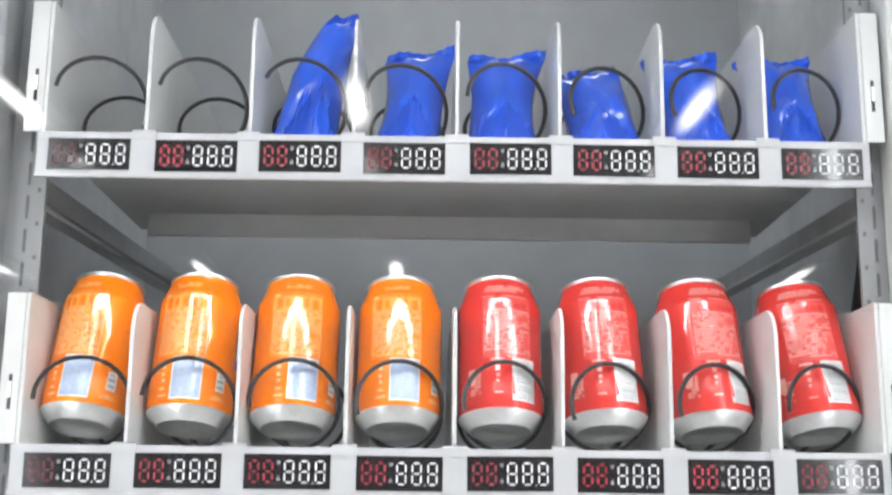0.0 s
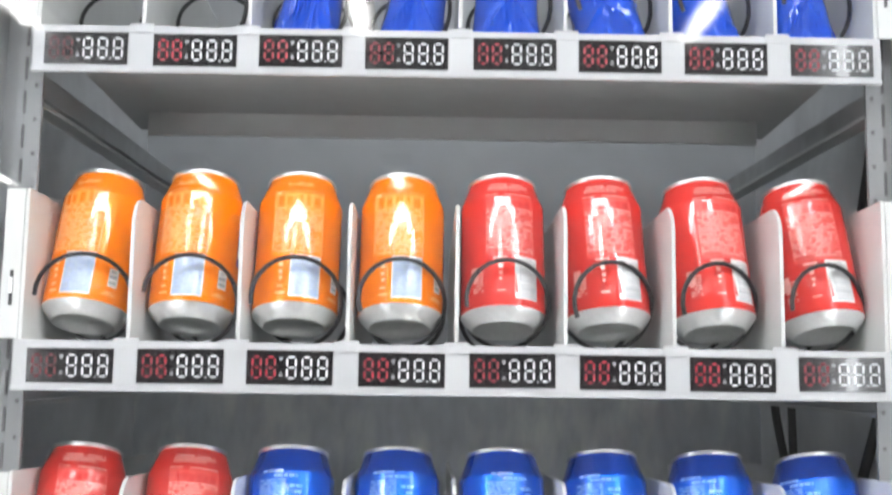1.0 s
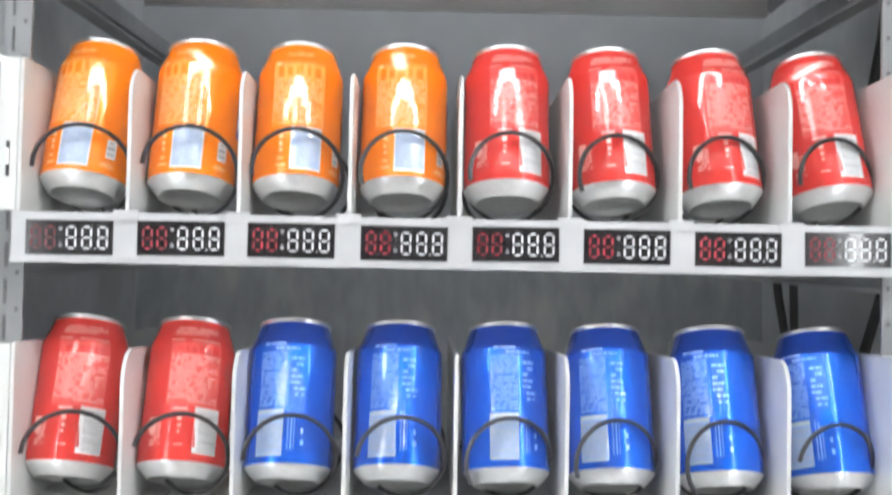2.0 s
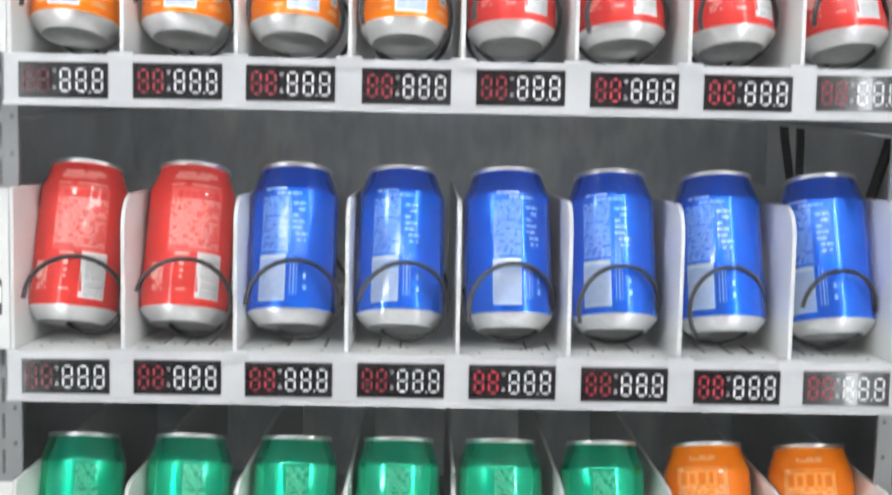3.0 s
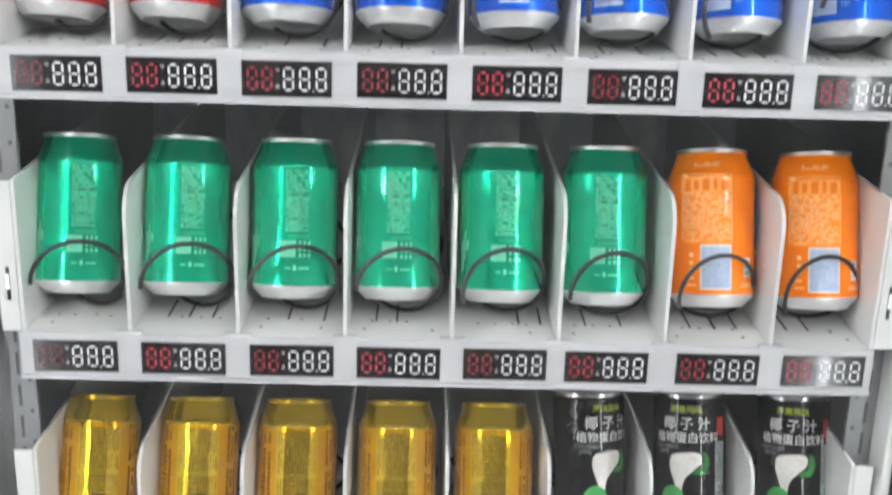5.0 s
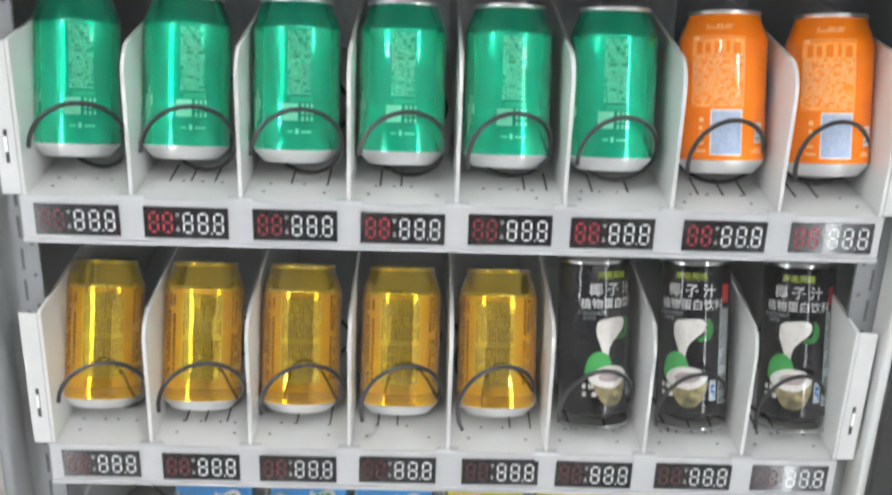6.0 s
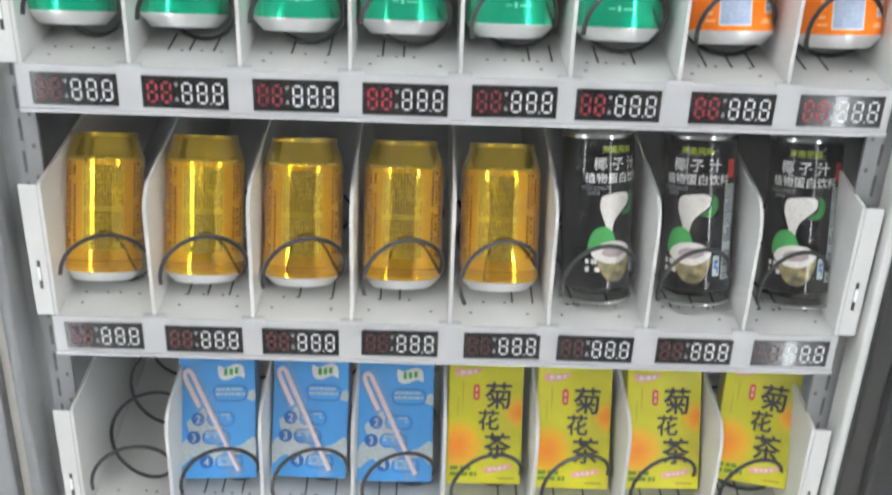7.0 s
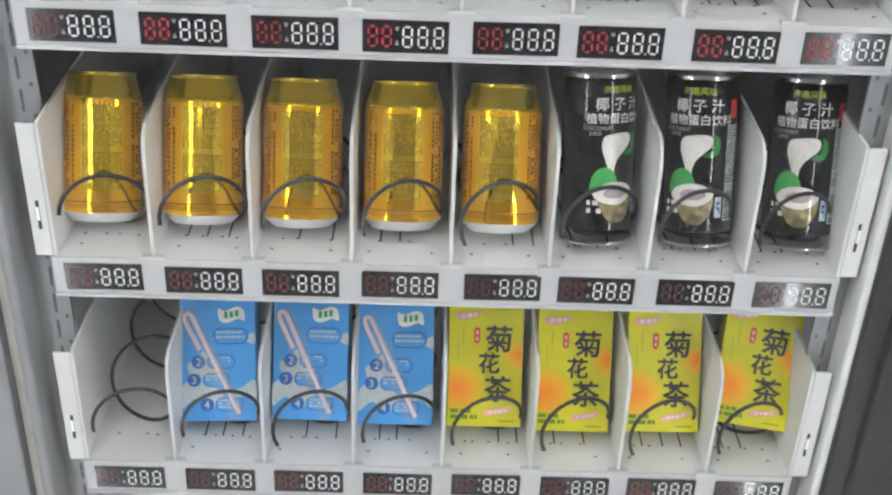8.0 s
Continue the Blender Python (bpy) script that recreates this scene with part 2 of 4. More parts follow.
def sweep(points, radius, seg=8, bm=None):
    """A round wire along points, closed at both ends."""
    bm = bm or bmesh.new()
    pts = [Vector(p) for p in points]
    rings, up = [], None
    for i, p in enumerate(pts):
        d = (pts[min(i + 1, len(pts) - 1)] - pts[max(i - 1, 0)]).normalized()
        if up is None:
            up = d.orthogonal().normalized()
        up = (up - d * up.dot(d)).normalized()
        side = d.cross(up)
        rings.append([bm.verts.new(p + radius * (math.cos(2 * math.pi * k / seg) * up + math.sin(2 * math.pi * k / seg) * side)) for k in range(seg)])
    for a, b in zip(rings, rings[1:]):
        for k in range(seg):
            bm.faces.new((a[k], a[(k + 1) % seg], b[(k + 1) % seg], b[k]))
    bm.faces.new(rings[0])
    bm.faces.new(rings[-1][::-1])
    return bm


R, H = 0.033, 0.1155
NECK = [(0.03297, 0.0945), (0.0327, 0.0960), (0.0319, 0.0982), (0.0305, 0.1017), (0.0290, 0.1056), (0.0278, 0.1088), (0.0269, 0.1113), (0.0265, 0.1125)]


def spot(r, a, z):
    """A point on a can: a degrees round to the right of its front, z up."""
    return Vector((r * math.sin(radians(a)), -r * math.cos(radians(a)), z))


TAPERED = [True]


def taper(z):
    """How far the neck of a can has drawn in at a height."""
    for (ra, za), (rb, zb) in zip(NECK, NECK[1:]) if TAPERED[0] else ():
        if za <= z <= zb:
            return ra + (rb - ra) * (z - za) / (zb - za) - R
    return 0.0


def wrapped(rects, r, bm=None):
    """Thin printed patches (a0, a1, z0, z1) laid round a can."""
    bm = bm or bmesh.new()
    for a0, a1, z0, z1 in rects:
        n = max(1, int(abs(a1 - a0) / 6 + 0.99))
        low = [bm.verts.new(spot(r + taper(z0), a0 + (a1 - a0) * i / n, z0)) for i in range(n + 1)]
        top = [bm.verts.new(spot(r + taper(z1), a0 + (a1 - a0) * i / n, z1)) for i in range(n + 1)]
        for i in range(n):
            bm.faces.new((low[i], low[i + 1], top[i + 1], top[i]))
    return bm


def text_lines(rng, a0, a1, z0, z1, line=0.0021, fill=0.55, step=3.2, gap=0.18):
    """Rows of short bars, for print too small to read."""
    rects, z = [], z1
    while z - line > z0:
        a = a0
        end = a1 - (rng.random() * 0.3 * (a1 - a0) if rng.random() < 0.25 else 0)
        while a < end:
            w = step * rng.uniform(0.5, 1.6)
            if rng.random() > gap:
                rects.append((a, min(a + w * 0.82, end), z - line * fill, z))
            a += w
        z -= line
    return rects


def text_mesh(name, body, size, material, width=0.0, depth=0.0003, bend=0.0, centre=True):
    """Lettering in the built-in font; bend: the radius of the can that it lies on."""
    cu = bpy.data.curves.new("lettering", "FONT")
    cu.body, cu.size, cu.align_x = body, size, "CENTER" if centre else "LEFT"
    cu.extrude, cu.resolution_u, cu.offset = (0.0 if bend else depth), 3, width
    ob = new("lettering", cu)
    bpy.context.view_layer.update()
    me = bpy.data.meshes.new_from_object(ob.evaluated_get(bpy.context.evaluated_depsgraph_get()))
    bpy.data.objects.remove(ob)
    bpy.data.curves.remove(cu)
    bm = bmesh.new()
    bm.from_mesh(me)
    bpy.data.meshes.remove(me)
    if bend:
        bmesh.ops.triangulate(bm, faces=bm.faces[:])
    for v in bm.verts:
        x, y, z = v.co
        v.co = spot(bend, math.degrees(x / bend), y) if bend else Vector((x, -z, y))
    return to_mesh(name, bm, material)


def blob(points, y, n=8):
    """A closed smooth outline through points (x, z), as a flat printed shape."""
    bm = bmesh.new()
    k = len(points)
    ring = []
    for i in range(k):
        p0, p1, p2, p3 = (Vector(points[(i + d) % k]) for d in (-1, 0, 1, 2))
        for s in range(n):
            t = s / n
            q = 0.5 * ((2 * p1) + (p2 - p0) * t + (2 * p0 - 5 * p1 + 4 * p2 - p3) * t * t + (3 * p1 - p0 - 3 * p2 + p3) * t ** 3)
            ring.append(bm.verts.new((q.x, y, q.y)))
    bm.faces.new(ring)
    return bm


def bent(bm, r):
    """Lays a flat print (x, z) round a can of radius r."""
    bmesh.ops.triangulate(bm, faces=bm.faces[:])
    bmesh.ops.subdivide_edges(bm, edges=[e for e in bm.edges if abs(e.verts[0].co.x - e.verts[1].co.x) > 0.004], cuts=2, use_grid_fill=True)
    for v in bm.verts:
        v.co = spot(r, math.degrees(v.co.x / r), v.co.z)
    return bm


# ---- the room behind the camera: unseen, added to bounce light inwards ----
def setting(name, bm, material, label, category):
    me = to_mesh(name, bm, material)
    return tagged(new(name, me), label, category, kind="structure")


RX, RY0, RY1, RZ = 4.2, -7.6, 0.95, 2.74
setting("floor", slab(-RX, RX, RY0, RY1, -0.1, 0), FLOORM, "added grey tiled floor in front of the machine, out of view", "floor")
setting("ceiling", slab(-RX, RX, RY0, RY1, RZ, RZ + 0.1), CEIL, "white painted ceiling with rows of lit tubes", "ceiling")
setting("wall_north", slab(-RX, RX, RY1, RY1 + 0.1, 0, RZ), WALLM, "added plain white wall behind the machine, out of view", "wall")
setting("wall_south", slab(-RX, RX, RY0 - 0.1, RY0, 0, RZ), WALLM, "added plain white wall facing the machine, to bounce light", "wall")
setting("wall_west", slab(-RX - 0.1, -RX, RY0, RY1, 0, RZ), WALLM, "added plain white side wall of the room, out of view", "wall")
setting("wall_east", slab(RX, RX + 0.1, RY0, RY1, 0, RZ), WALLM, "added plain white side wall of the room, out of view", "wall")



def ceiling_lamps(spots, light, label):
    """One tube lamp, then its copies."""
    (x, y), *rest = spots
    lamp = empty("ceiling_lamp", pose(x, y, RZ), label, "lamp", "tube lamps under the ceiling")
    part("housing", slab(-0.078, 0.078, -0.42, 0.42, -0.025, 0, 0.006), STRIP, lamp)
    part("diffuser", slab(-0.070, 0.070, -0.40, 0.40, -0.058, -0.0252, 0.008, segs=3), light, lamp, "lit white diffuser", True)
    for cap_y in (-0.411, 0.411):
        part("end_cap", slab(-0.072, 0.072, cap_y - 0.01, cap_y + 0.01, -0.062, -0.0252, 0.003), STRIP, lamp)
    for x, y in rest:
        copy_thing(lamp, pose(x, y, RZ))


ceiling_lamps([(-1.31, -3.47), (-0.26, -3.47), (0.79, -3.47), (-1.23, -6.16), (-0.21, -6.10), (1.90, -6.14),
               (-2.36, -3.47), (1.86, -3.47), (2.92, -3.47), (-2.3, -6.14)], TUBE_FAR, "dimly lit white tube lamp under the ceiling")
# extra rows added out of view to brighten the machine's front
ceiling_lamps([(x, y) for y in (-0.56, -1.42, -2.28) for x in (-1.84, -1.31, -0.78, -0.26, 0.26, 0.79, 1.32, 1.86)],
              TUBE_FILL, "added bright white tube lamp under the ceiling, out of view")

# ---- the machine's cabinet ----
Z0, Z1 = 0.34, 2.20
SIDE, BACK, MID = 0.372, 0.62, -0.0055
machine = empty("vending_machine", pose(0, 0, 0), "white metal vending machine cabinet with grey liner behind a glass door", "vending machine")
part("back_panel", slab(-SIDE, SIDE, BACK, BACK + 0.03, Z0, UP + 0.112), FOIL, machine, "mottled grey metal back liner with blurred reflections put into its colour")
part("back_panel", slab(-SIDE, SIDE, BACK, BACK + 0.03, UP + 0.1125, Z1), LINER, machine, "smooth grey metal back liner")
for s in (-1, 1):
    part("side_panel", slab(min(s * SIDE, s * (SIDE + 0.04)), max(s * SIDE, s * (SIDE + 0.04)), 0.045, BACK + 0.03, Z0, Z1), GREY, machine, "grey side liner")
part("roof_panel", slab(-0.56, 0.55, -0.396, BACK + 0.03, Z1, Z1 + 0.05, 0.004), WHITE, machine)
part("base_panel", slab(-0.56, 0.55, -0.396, BACK + 0.03, 0.02, Z0, 0.004), WHITE, machine)


def upright(side):
    """A slotted shelf post: an angle with slots and small holes in its front face."""
    x0, x1 = sorted((MID + side * 0.297, MID + side * 0.323))
    post = part("upright", slab(x0, x1, 0.022, 0.026, Z0, Z1), DOORW, machine, "white slotted shelf post")
    xa, xb = sorted((MID + side * 0.3232, MID + side * 0.327))
    part("return_face", slab(xa, xb, 0.022, 0.07, Z0, Z1), DOORW, post)
    slot, hole = slab(-0.0011, 0.0011, 0.0214, 0.0222, -0.0085, 0.0085), slab(-0.0012, 0.0012, 0.0214, 0.0222, -0.0016, 0.0016)
    slot_me, hole_me = to_mesh("slot", slot, SLOTG), to_mesh("hole", hole, SLOTG)
    z = 0.5
    while z < 1.95:
        part("slot", slot_me, SLOTG, post, m=pose(MID + side * 0.3090, 0, z))
        part("hole", hole_me, SLOTG, post, m=pose(MID + side * 0.3010, 0, z + 0.0125))
        z += 0.025
    return post


upright(-1)
upright(1)
# left jamb: stepped white frame with a seam; right jamb: white lip, grey frame, black gasket
part("jamb", slab(-0.3385, -0.3292, -0.012, 0.044, Z0, Z1, 0.005, segs=4), DOORW, machine, "rounded white jamb of the cabinet")
part("groove", slab(-0.3448, -0.3387, -0.008, 0.044, Z0, Z1), GROOVE, machine, "beige grey sealing groove")
part("gasket", slab(-0.3458, -0.3450, -0.019, 0.044, Z0, Z1), SLOTG, machine, "thin dark door seam")
part("door_frame", slab(-0.56, -0.3460, -0.02, 0.044, Z0, Z1, 0.002, segs=3), DOORW, machine, "white door frame with a worn edge")
part("door_frame", slab(0.3172, 0.3214, -0.004, 0.0215, Z0, Z1), OLIVE, machine, "grey inner edge of the door frame")
part("jamb", slab(0.3100, 0.3170, -0.010, 0.0215, Z0, Z1, 0.004, segs=3), WHITE, machine, "rounded white jamb of the cabinet")
part("door_frame", slab(0.3216, 0.340, -0.004, 0.044, Z0, Z1, 0.003), OLIVE, machine, "grey side of the door frame")
part("gasket", slab(0.3402, 0.39, -0.014, 0.044, Z0, Z1, 0.006, segs=3), RUBBER, machine, "black rubber door seal")
part("door_frame", slab(0.3902, 0.56, -0.02, 0.044, Z0, Z1, 0.005), RUBBER, machine, "black outer door frame")
# the door: two stiles and a head rail that carry lit strips just behind the glass
LED_TOP = UP + 0.54
for s, reach in ((-1, 0.425), (1, 0.394)):
    xa, xb = sorted((MID + s * (reach - 0.001), MID + s * (reach + 0.006)))
    part("led_strip", slab(xa, xb, -0.367, -0.353, 0.36, LED_TOP, 0.001), LED, machine, "lit white strip inside the door edge")
    xa, xb = sorted((MID + s * (reach + 0.0062), MID + s * 0.46))
    part("door_stile", slab(xa, xb, -0.396, -0.346, Z0, Z1, 0.002), WHITE, machine)
    xa, xb = sorted((MID + s * 0.452, MID + s * 0.46))
    part("door_side", slab(xa, xb, -0.3458, -0.0305, Z0, Z1), WHITE, machine)
part("led_strip", slab(MID - 0.392, MID + 0.388, -0.374, -0.348, LED_TOP + 0.001, LED_TOP + 0.011, 0.002), LED_HEAD, machine, "lit white strip under the door's head rail")
part("door_head", slab(MID - 0.431, MID + 0.400, -0.396, -0.346, LED_TOP + 0.0115, Z1, 0.002), WHITE, machine)
part("cabinet_light", slab(-0.30, 0.29, 0.31, 0.35, Z1 - 0.022, Z1 - 0.004, 0.003), TOPLIGHT, machine, "lit white strip under the cabinet roof")
pane = part("glass_pane", slab(MID - 0.4308, MID + 0.3998, -0.384, -0.380, Z0, LED_TOP + 0.0112), GLASS, machine, "clear glass of the closed door")
pane.visible_shadow = False

# ---- trays ----
PITCH, FLOOR_UP = 0.075, 0.0045
LABEL_TOP = [UP + z for z in (0.3203, 0.0985, -0.0981, -0.2965, -0.4975, -0.6982)]
TALL = [0.098, 0.102, 0.1055, 0.1055, 0.107, 0.108]
DEEP = [0.30, 0.32, 0.42, 0.42, 0.42, 0.42]


def divider_outline(h, deep, r=0.022):
    pts = [(0.001, 0.0), (0.001, h - r)]
    for i in range(1, 7):
        a = math.pi / 2 * i / 6
        pts.append((0.001 + r * (1 - math.cos(a)), h - r + r * math.sin(a)))
    return pts + [(deep, h), (deep, 0.0)]


SLITS = [(), (-0.018, -0.003, 0.014), (-0.006, 0.020), (-0.017, -0.002), (0.012, 0.028), (-0.014, 0.012), (-0.012, 0.006, 0.022), (-0.016, 0.0)]
slit_me = to_mesh("slit", slab(-0.0007, 0.0007, -0.017, 0.017, 0, 0.0004), DARK)
dot_me = to_mesh("hole", slab(-0.0011, 0.0011, -0.0007, 0.0007, 0, 0.0004), DARK)


def tray(n):
    zf = LABEL_TOP[n] + FLOOR_UP
    t = empty("tray", pose(0, 0, zf), "white metal tray with upright dividers and a label strip", "shelf tray", "trays of the machine")
    part("floor_panel", slab(-0.300, 0.292, 0.0012, DEEP[n], -0.0015, 0), WHITE, t)
    part("front_strip", slab(-0.3035, 0.2945, -0.0012, 0.001, -0.0335, 0.0006, 0.0005), STRIP, t, "white label strip along the tray's front edge")
    part("strip_lip", slab(-0.3035, 0.2945, -0.0034, -0.0013, -0.0335, -0.0305, 0.0006), STRIP, t)
    part("rear_rail", slab(-0.277, 0.269, 0.232, 0.236, -0.0225, -0.0017, 0.0005), WHITE, t, "folded cross rail under the tray")
    div = to_mesh("divider", prism(divider_outline(TALL[n], DEEP[n]), -0.0013, 0.0013, 0.0005), WHITE)
    tab = to_mesh("tab", prism([(-0.0026, -0.0045), (-0.0026, 0.0012), (-0.0012, 0.0026), (0.004, 0.0026), (0.004, 0.0008), (-0.0011, 0.0008), (-0.0011, -0.0045)], -0.0085, 0.0085), STRIP)
    for k in range(1, 8):
        x = (k - 4) * 0.0747 - 0.003
        d = part("divider", div, WHITE, t, m=pose(x, 0, 0, 0, 0, random.uniform(-0.25, 0.25)))
        part("tab", tab, STRIP, t, m=pose(x, 0, 0))
    for s, xw in ((-1, -0.3005), (1, 0.2925)):
        wall = part("side_wall", prism(divider_outline(TALL[n] + 0.004, DEEP[n], 0.003), xw - 0.0012, xw + 0.0012, 0.0004), WHITE, t, m=pose(0, 0, 0))
        xa, xb = sorted((xw + s * 0.0013, xw + s * 0.0145))
        fl = part("flange", slab(xa, xb, 0.0, 0.0016, 0.001, TALL[n] + 0.003, 0.0007), WHITE, t)
        xc = xw + s * 0.0075
        part("slot", slab(xc - 0.0012, xc + 0.0012, -0.0004, 0.0, 0.024, 0.048), DARK, fl)
        part("hook", slab(xc - 0.0011, xc + 0.0011, -0.0016, -0.0005, 0.032, 0.043, 0.0003), ALU, fl, "small bright metal hook")
    for k in range(8):
        xs = (k - 3.5) * 0.0747 - 0.003
        for dx in SLITS[k]:
            part("slit", slit_me, DARK, t, m=pose(xs + dx, 0.053, 0, 0, 0, 0))
        for dx, dy in ((-0.02, 0.036), (-0.008, 0.036), (0.006, 0.036), (0.018, 0.035), (0.022, 0.02), (-0.024, 0.02)):
            if random.random() < 0.8:
                part("hole", dot_me, DARK, t, m=pose(xs + dx + random.uniform(-0.003, 0.003), dy, 0))
    return t


for n in range(6):
    tray(n)

# runners that carry the trays along the cabinet's sides
runner = empty("tray_runner", pose(-0.3165, 0.03, 1.0), "galvanised steel runner under the tray on the cabinet's side", "rail", "tray runners")
part("channel", slab(-0.008, 0.008, 0, 0.56, -0.009, 0.009, 0.0015), RAILM, runner)
part("lower_lip", slab(-0.012, 0.004, 0, 0.56, -0.0125, -0.0092, 0.0005), WHITE, runner, "bright lower edge")
runner.matrix_basis = pose(-0.3165, 0.03, LABEL_TOP[0] - 0.028, 2.6, 0, 0)
for n in range(6):
    for s in (-1, 1):
        if (n, s) != (0, -1):
            copy_thing(runner, pose(s * 0.3165 - 0.003, 0.03, LABEL_TOP[n] - 0.028, 2.6, 0, 0))
for pts in ([(0.352, 0.16, UP + 0.40), (0.349, 0.16, UP + 0.33), (0.343, 0.16, UP + 0.27), (0.334, 0.16, UP + 0.22), (0.333, 0.17, UP + 0.15)],
            [(0.350, 0.16, UP + 0.09), (0.340, 0.16, UP + 0.05), (0.325, 0.16, UP + 0.0), (0.315, 0.17, UP - 0.06)],
            [(0.330, 0.42, UP + 0.10), (0.334, 0.42, UP + 0.06), (0.341, 0.42, UP + 0.02), (0.343, 0.42, UP - 0.06)],
            [(0.352, 0.43, UP + 0.10), (0.353, 0.43, UP + 0.05), (0.354, 0.43, UP - 0.06)]):
    cable = new("cable", to_mesh("cable", sweep(pts, 0.0045, 8), RUBBER, True))
    tagged(cable, "black cable hanging inside the cabinet", "cable", "cables in the cabinet")

# ---- price labels ----
def seven_segment(x, z, w, h, t, y, lean=0.0, skip=()):
    """One digit with all seven bars, as flat six-sided bars."""
    bars = []
    mid = z + h / 2
    for name, (xa, za, xb, zb) in {"a": (x, z + h, x + w, z + h), "g": (x, mid, x + w, mid), "d": (x, z, x + w, z),
                                   "f": (x, mid, x, z + h), "b": (x + w, mid, x + w, z + h), "e": (x, z, x, mid), "c": (x + w, z, x + w, mid)}.items():
        if name in skip:
            continue
        g = t * 0.62
        k = t / 2
        if za == zb:
            bars.append([(xa + g, za), (xa + g + k, za + k), (xb - g - k, za + k), (xb - g, za), (xb - g - k, za - k), (xa + g + k, za - k)])
        else:
            bars.append([(xa, za + g), (xa + k, za + g + k), (xa + k, zb - g - k), (xa, zb - g), (xa - k, zb - g - k), (xa - k, za + g + k)])
    return bars


def flat(polys, y, thick=0.0003):
    bm = bmesh.new()
    for poly in polys:
        front = [bm.verts.new((px, y - thick, pz)) for px, pz in poly]
        bm.faces.new(front)
        back = [bm.verts.new((px, y, pz)) for px, pz in poly]
        for i in range(len(poly)):
            j = (i + 1) % len(poly)
            bm.faces.new((front[i], front[j], back[j], back[i]))
    return bm


def square(x0, x1, z0, z1):
    return [(x0, z0), (x1, z0), (x1, z1), (x0, z1)]


LW, LH = 0.0586, 0.0233
board_me = to_mesh("board", slab(0, LW, -0.0006, 0, -LH, 0, 0.0002), LABEL)
red_me, darker_me = (to_mesh("red_digits", flat(seven_segment(0.0042, -0.0188, 0.0056, 0.0142, 0.0015, 0) + seven_segment(0.0138, -0.0188, 0.0056, 0.0142, 0.0015, 0), -0.0006), red) for red in (RED_DIGIT, RED_DARKER))
white_me = to_mesh("white_digits", flat(sum((seven_segment(x, -0.0188, 0.0058, 0.0142, 0.00115, 0) for x in (0.0277, 0.0381, 0.0488)), []) + [square(0.0463, 0.0472, -0.0196, -0.0186)], -0.0006), WHITE_DIGIT)
mark_me = to_mesh("small_marks", flat([square(0.0224, 0.0231, -0.0062, -0.0046), square(0.0238, 0.0246, -0.0062, -0.0046), square(0.0229, 0.0241, -0.0071, -0.0065),
                                       square(0.0225, 0.0232, -0.0178, -0.0160), square(0.0237, 0.0245, -0.0178, -0.0160), square(0.0229, 0.0240, -0.0153, -0.0147)], -0.0006), GREY_INK)


def price_label(m, darker):
    lab = empty("price_label", m, "black price label with dark red and white figures" if darker else "black price label with red and white figures on the tray's strip", "price label", "price labels")
    part("board", board_me, LABEL, lab)
    part("red_digits", darker_me if darker else red_me, RED_DIGIT, lab, "red seven-bar figures")
    part("white_digits", white_me, WHITE_DIGIT, lab, "white seven-bar figures")
    part("small_marks", mark_me, GREY_INK, lab)
    return lab


first_labels = {}
SHIFT = {(3, 5): -0.004, (4, 2): -0.002, (4, 4): 0.002, (5, 1): 0.001, (1, 3): 0.001, (2, 3): -0.001}
for n in range(6):
    for k in range(8):
        m = pose((k - 4) * PITCH + 0.0055 + SHIFT.get((n, k), 0) + random.uniform(-0.0008, 0.0008), -0.0013, LABEL_TOP[n] + random.uniform(-0.0006, 0.0006), 0, random.uniform(-0.5, 0.5), 0)
        # the two lowest rows and the leftmost column get darker red figures
        darker = n > 3 or k == 0
        if darker in first_labels:
            copy_thing(first_labels[darker], m)
        else:
            first_labels[darker] = price_label(m, darker)

# ---- spiral coils ----
COIL_R, COIL_Y = 0.0300, 0.0032
COIL_PITCH = [0.092, 0.086, 0.086, 0.084, 0.084, 0.076]


def coil_points(pitch, turns, per=26):
    n = int(turns * per)
    run = [i / per for i in range(n)]
    # the first turn is flatter than the rest
    return [(-COIL_R * math.cos(2 * math.pi * t), pitch * (t - 0.14 * (1 - math.exp(-t / 0.14))), COIL_R * math.sin(2 * math.pi * t)) for t in run]


coil_me = [to_mesh("spiral_coil", sweep(coil_points(p, turns), 0.0017, 8), WIRE, True) for p, turns in zip(COIL_PITCH, (3.1, 2.1, 2.1, 2.1, 2.1, 3.2))]
END_ANGLE = [[-8, -12, -25, 20, -2, 25, 25, 10], [2, -4, 10, 18, 10, 22, 16, 8], [-4, -16, 0, -8, 26, 16, 34, -10],
             [-2, 0, 0, -4, 12, 2, 10, 16], [-4, 8, 10, 18, 30, 12, 12, 14], [10, 14, 30, 16, 18, 26, 30, 24]]
for n in range(6):
    for k in range(8):
        x = (k - 3.5) * 0.0747 - 0.003
        ob = new("spiral_coil", coil_me[n])
        ob.matrix_basis = pose(x + random.uniform(-0.001, 0.001), COIL_Y + random.uniform(0, 0.002), LABEL_TOP[n] + FLOOR_UP + COIL_R + 0.0026, 0, -END_ANGLE[n][k], 0)
        tagged(ob, "black coated steel spiral coil lying in the tray slot", "spiral coil", "spiral coils")

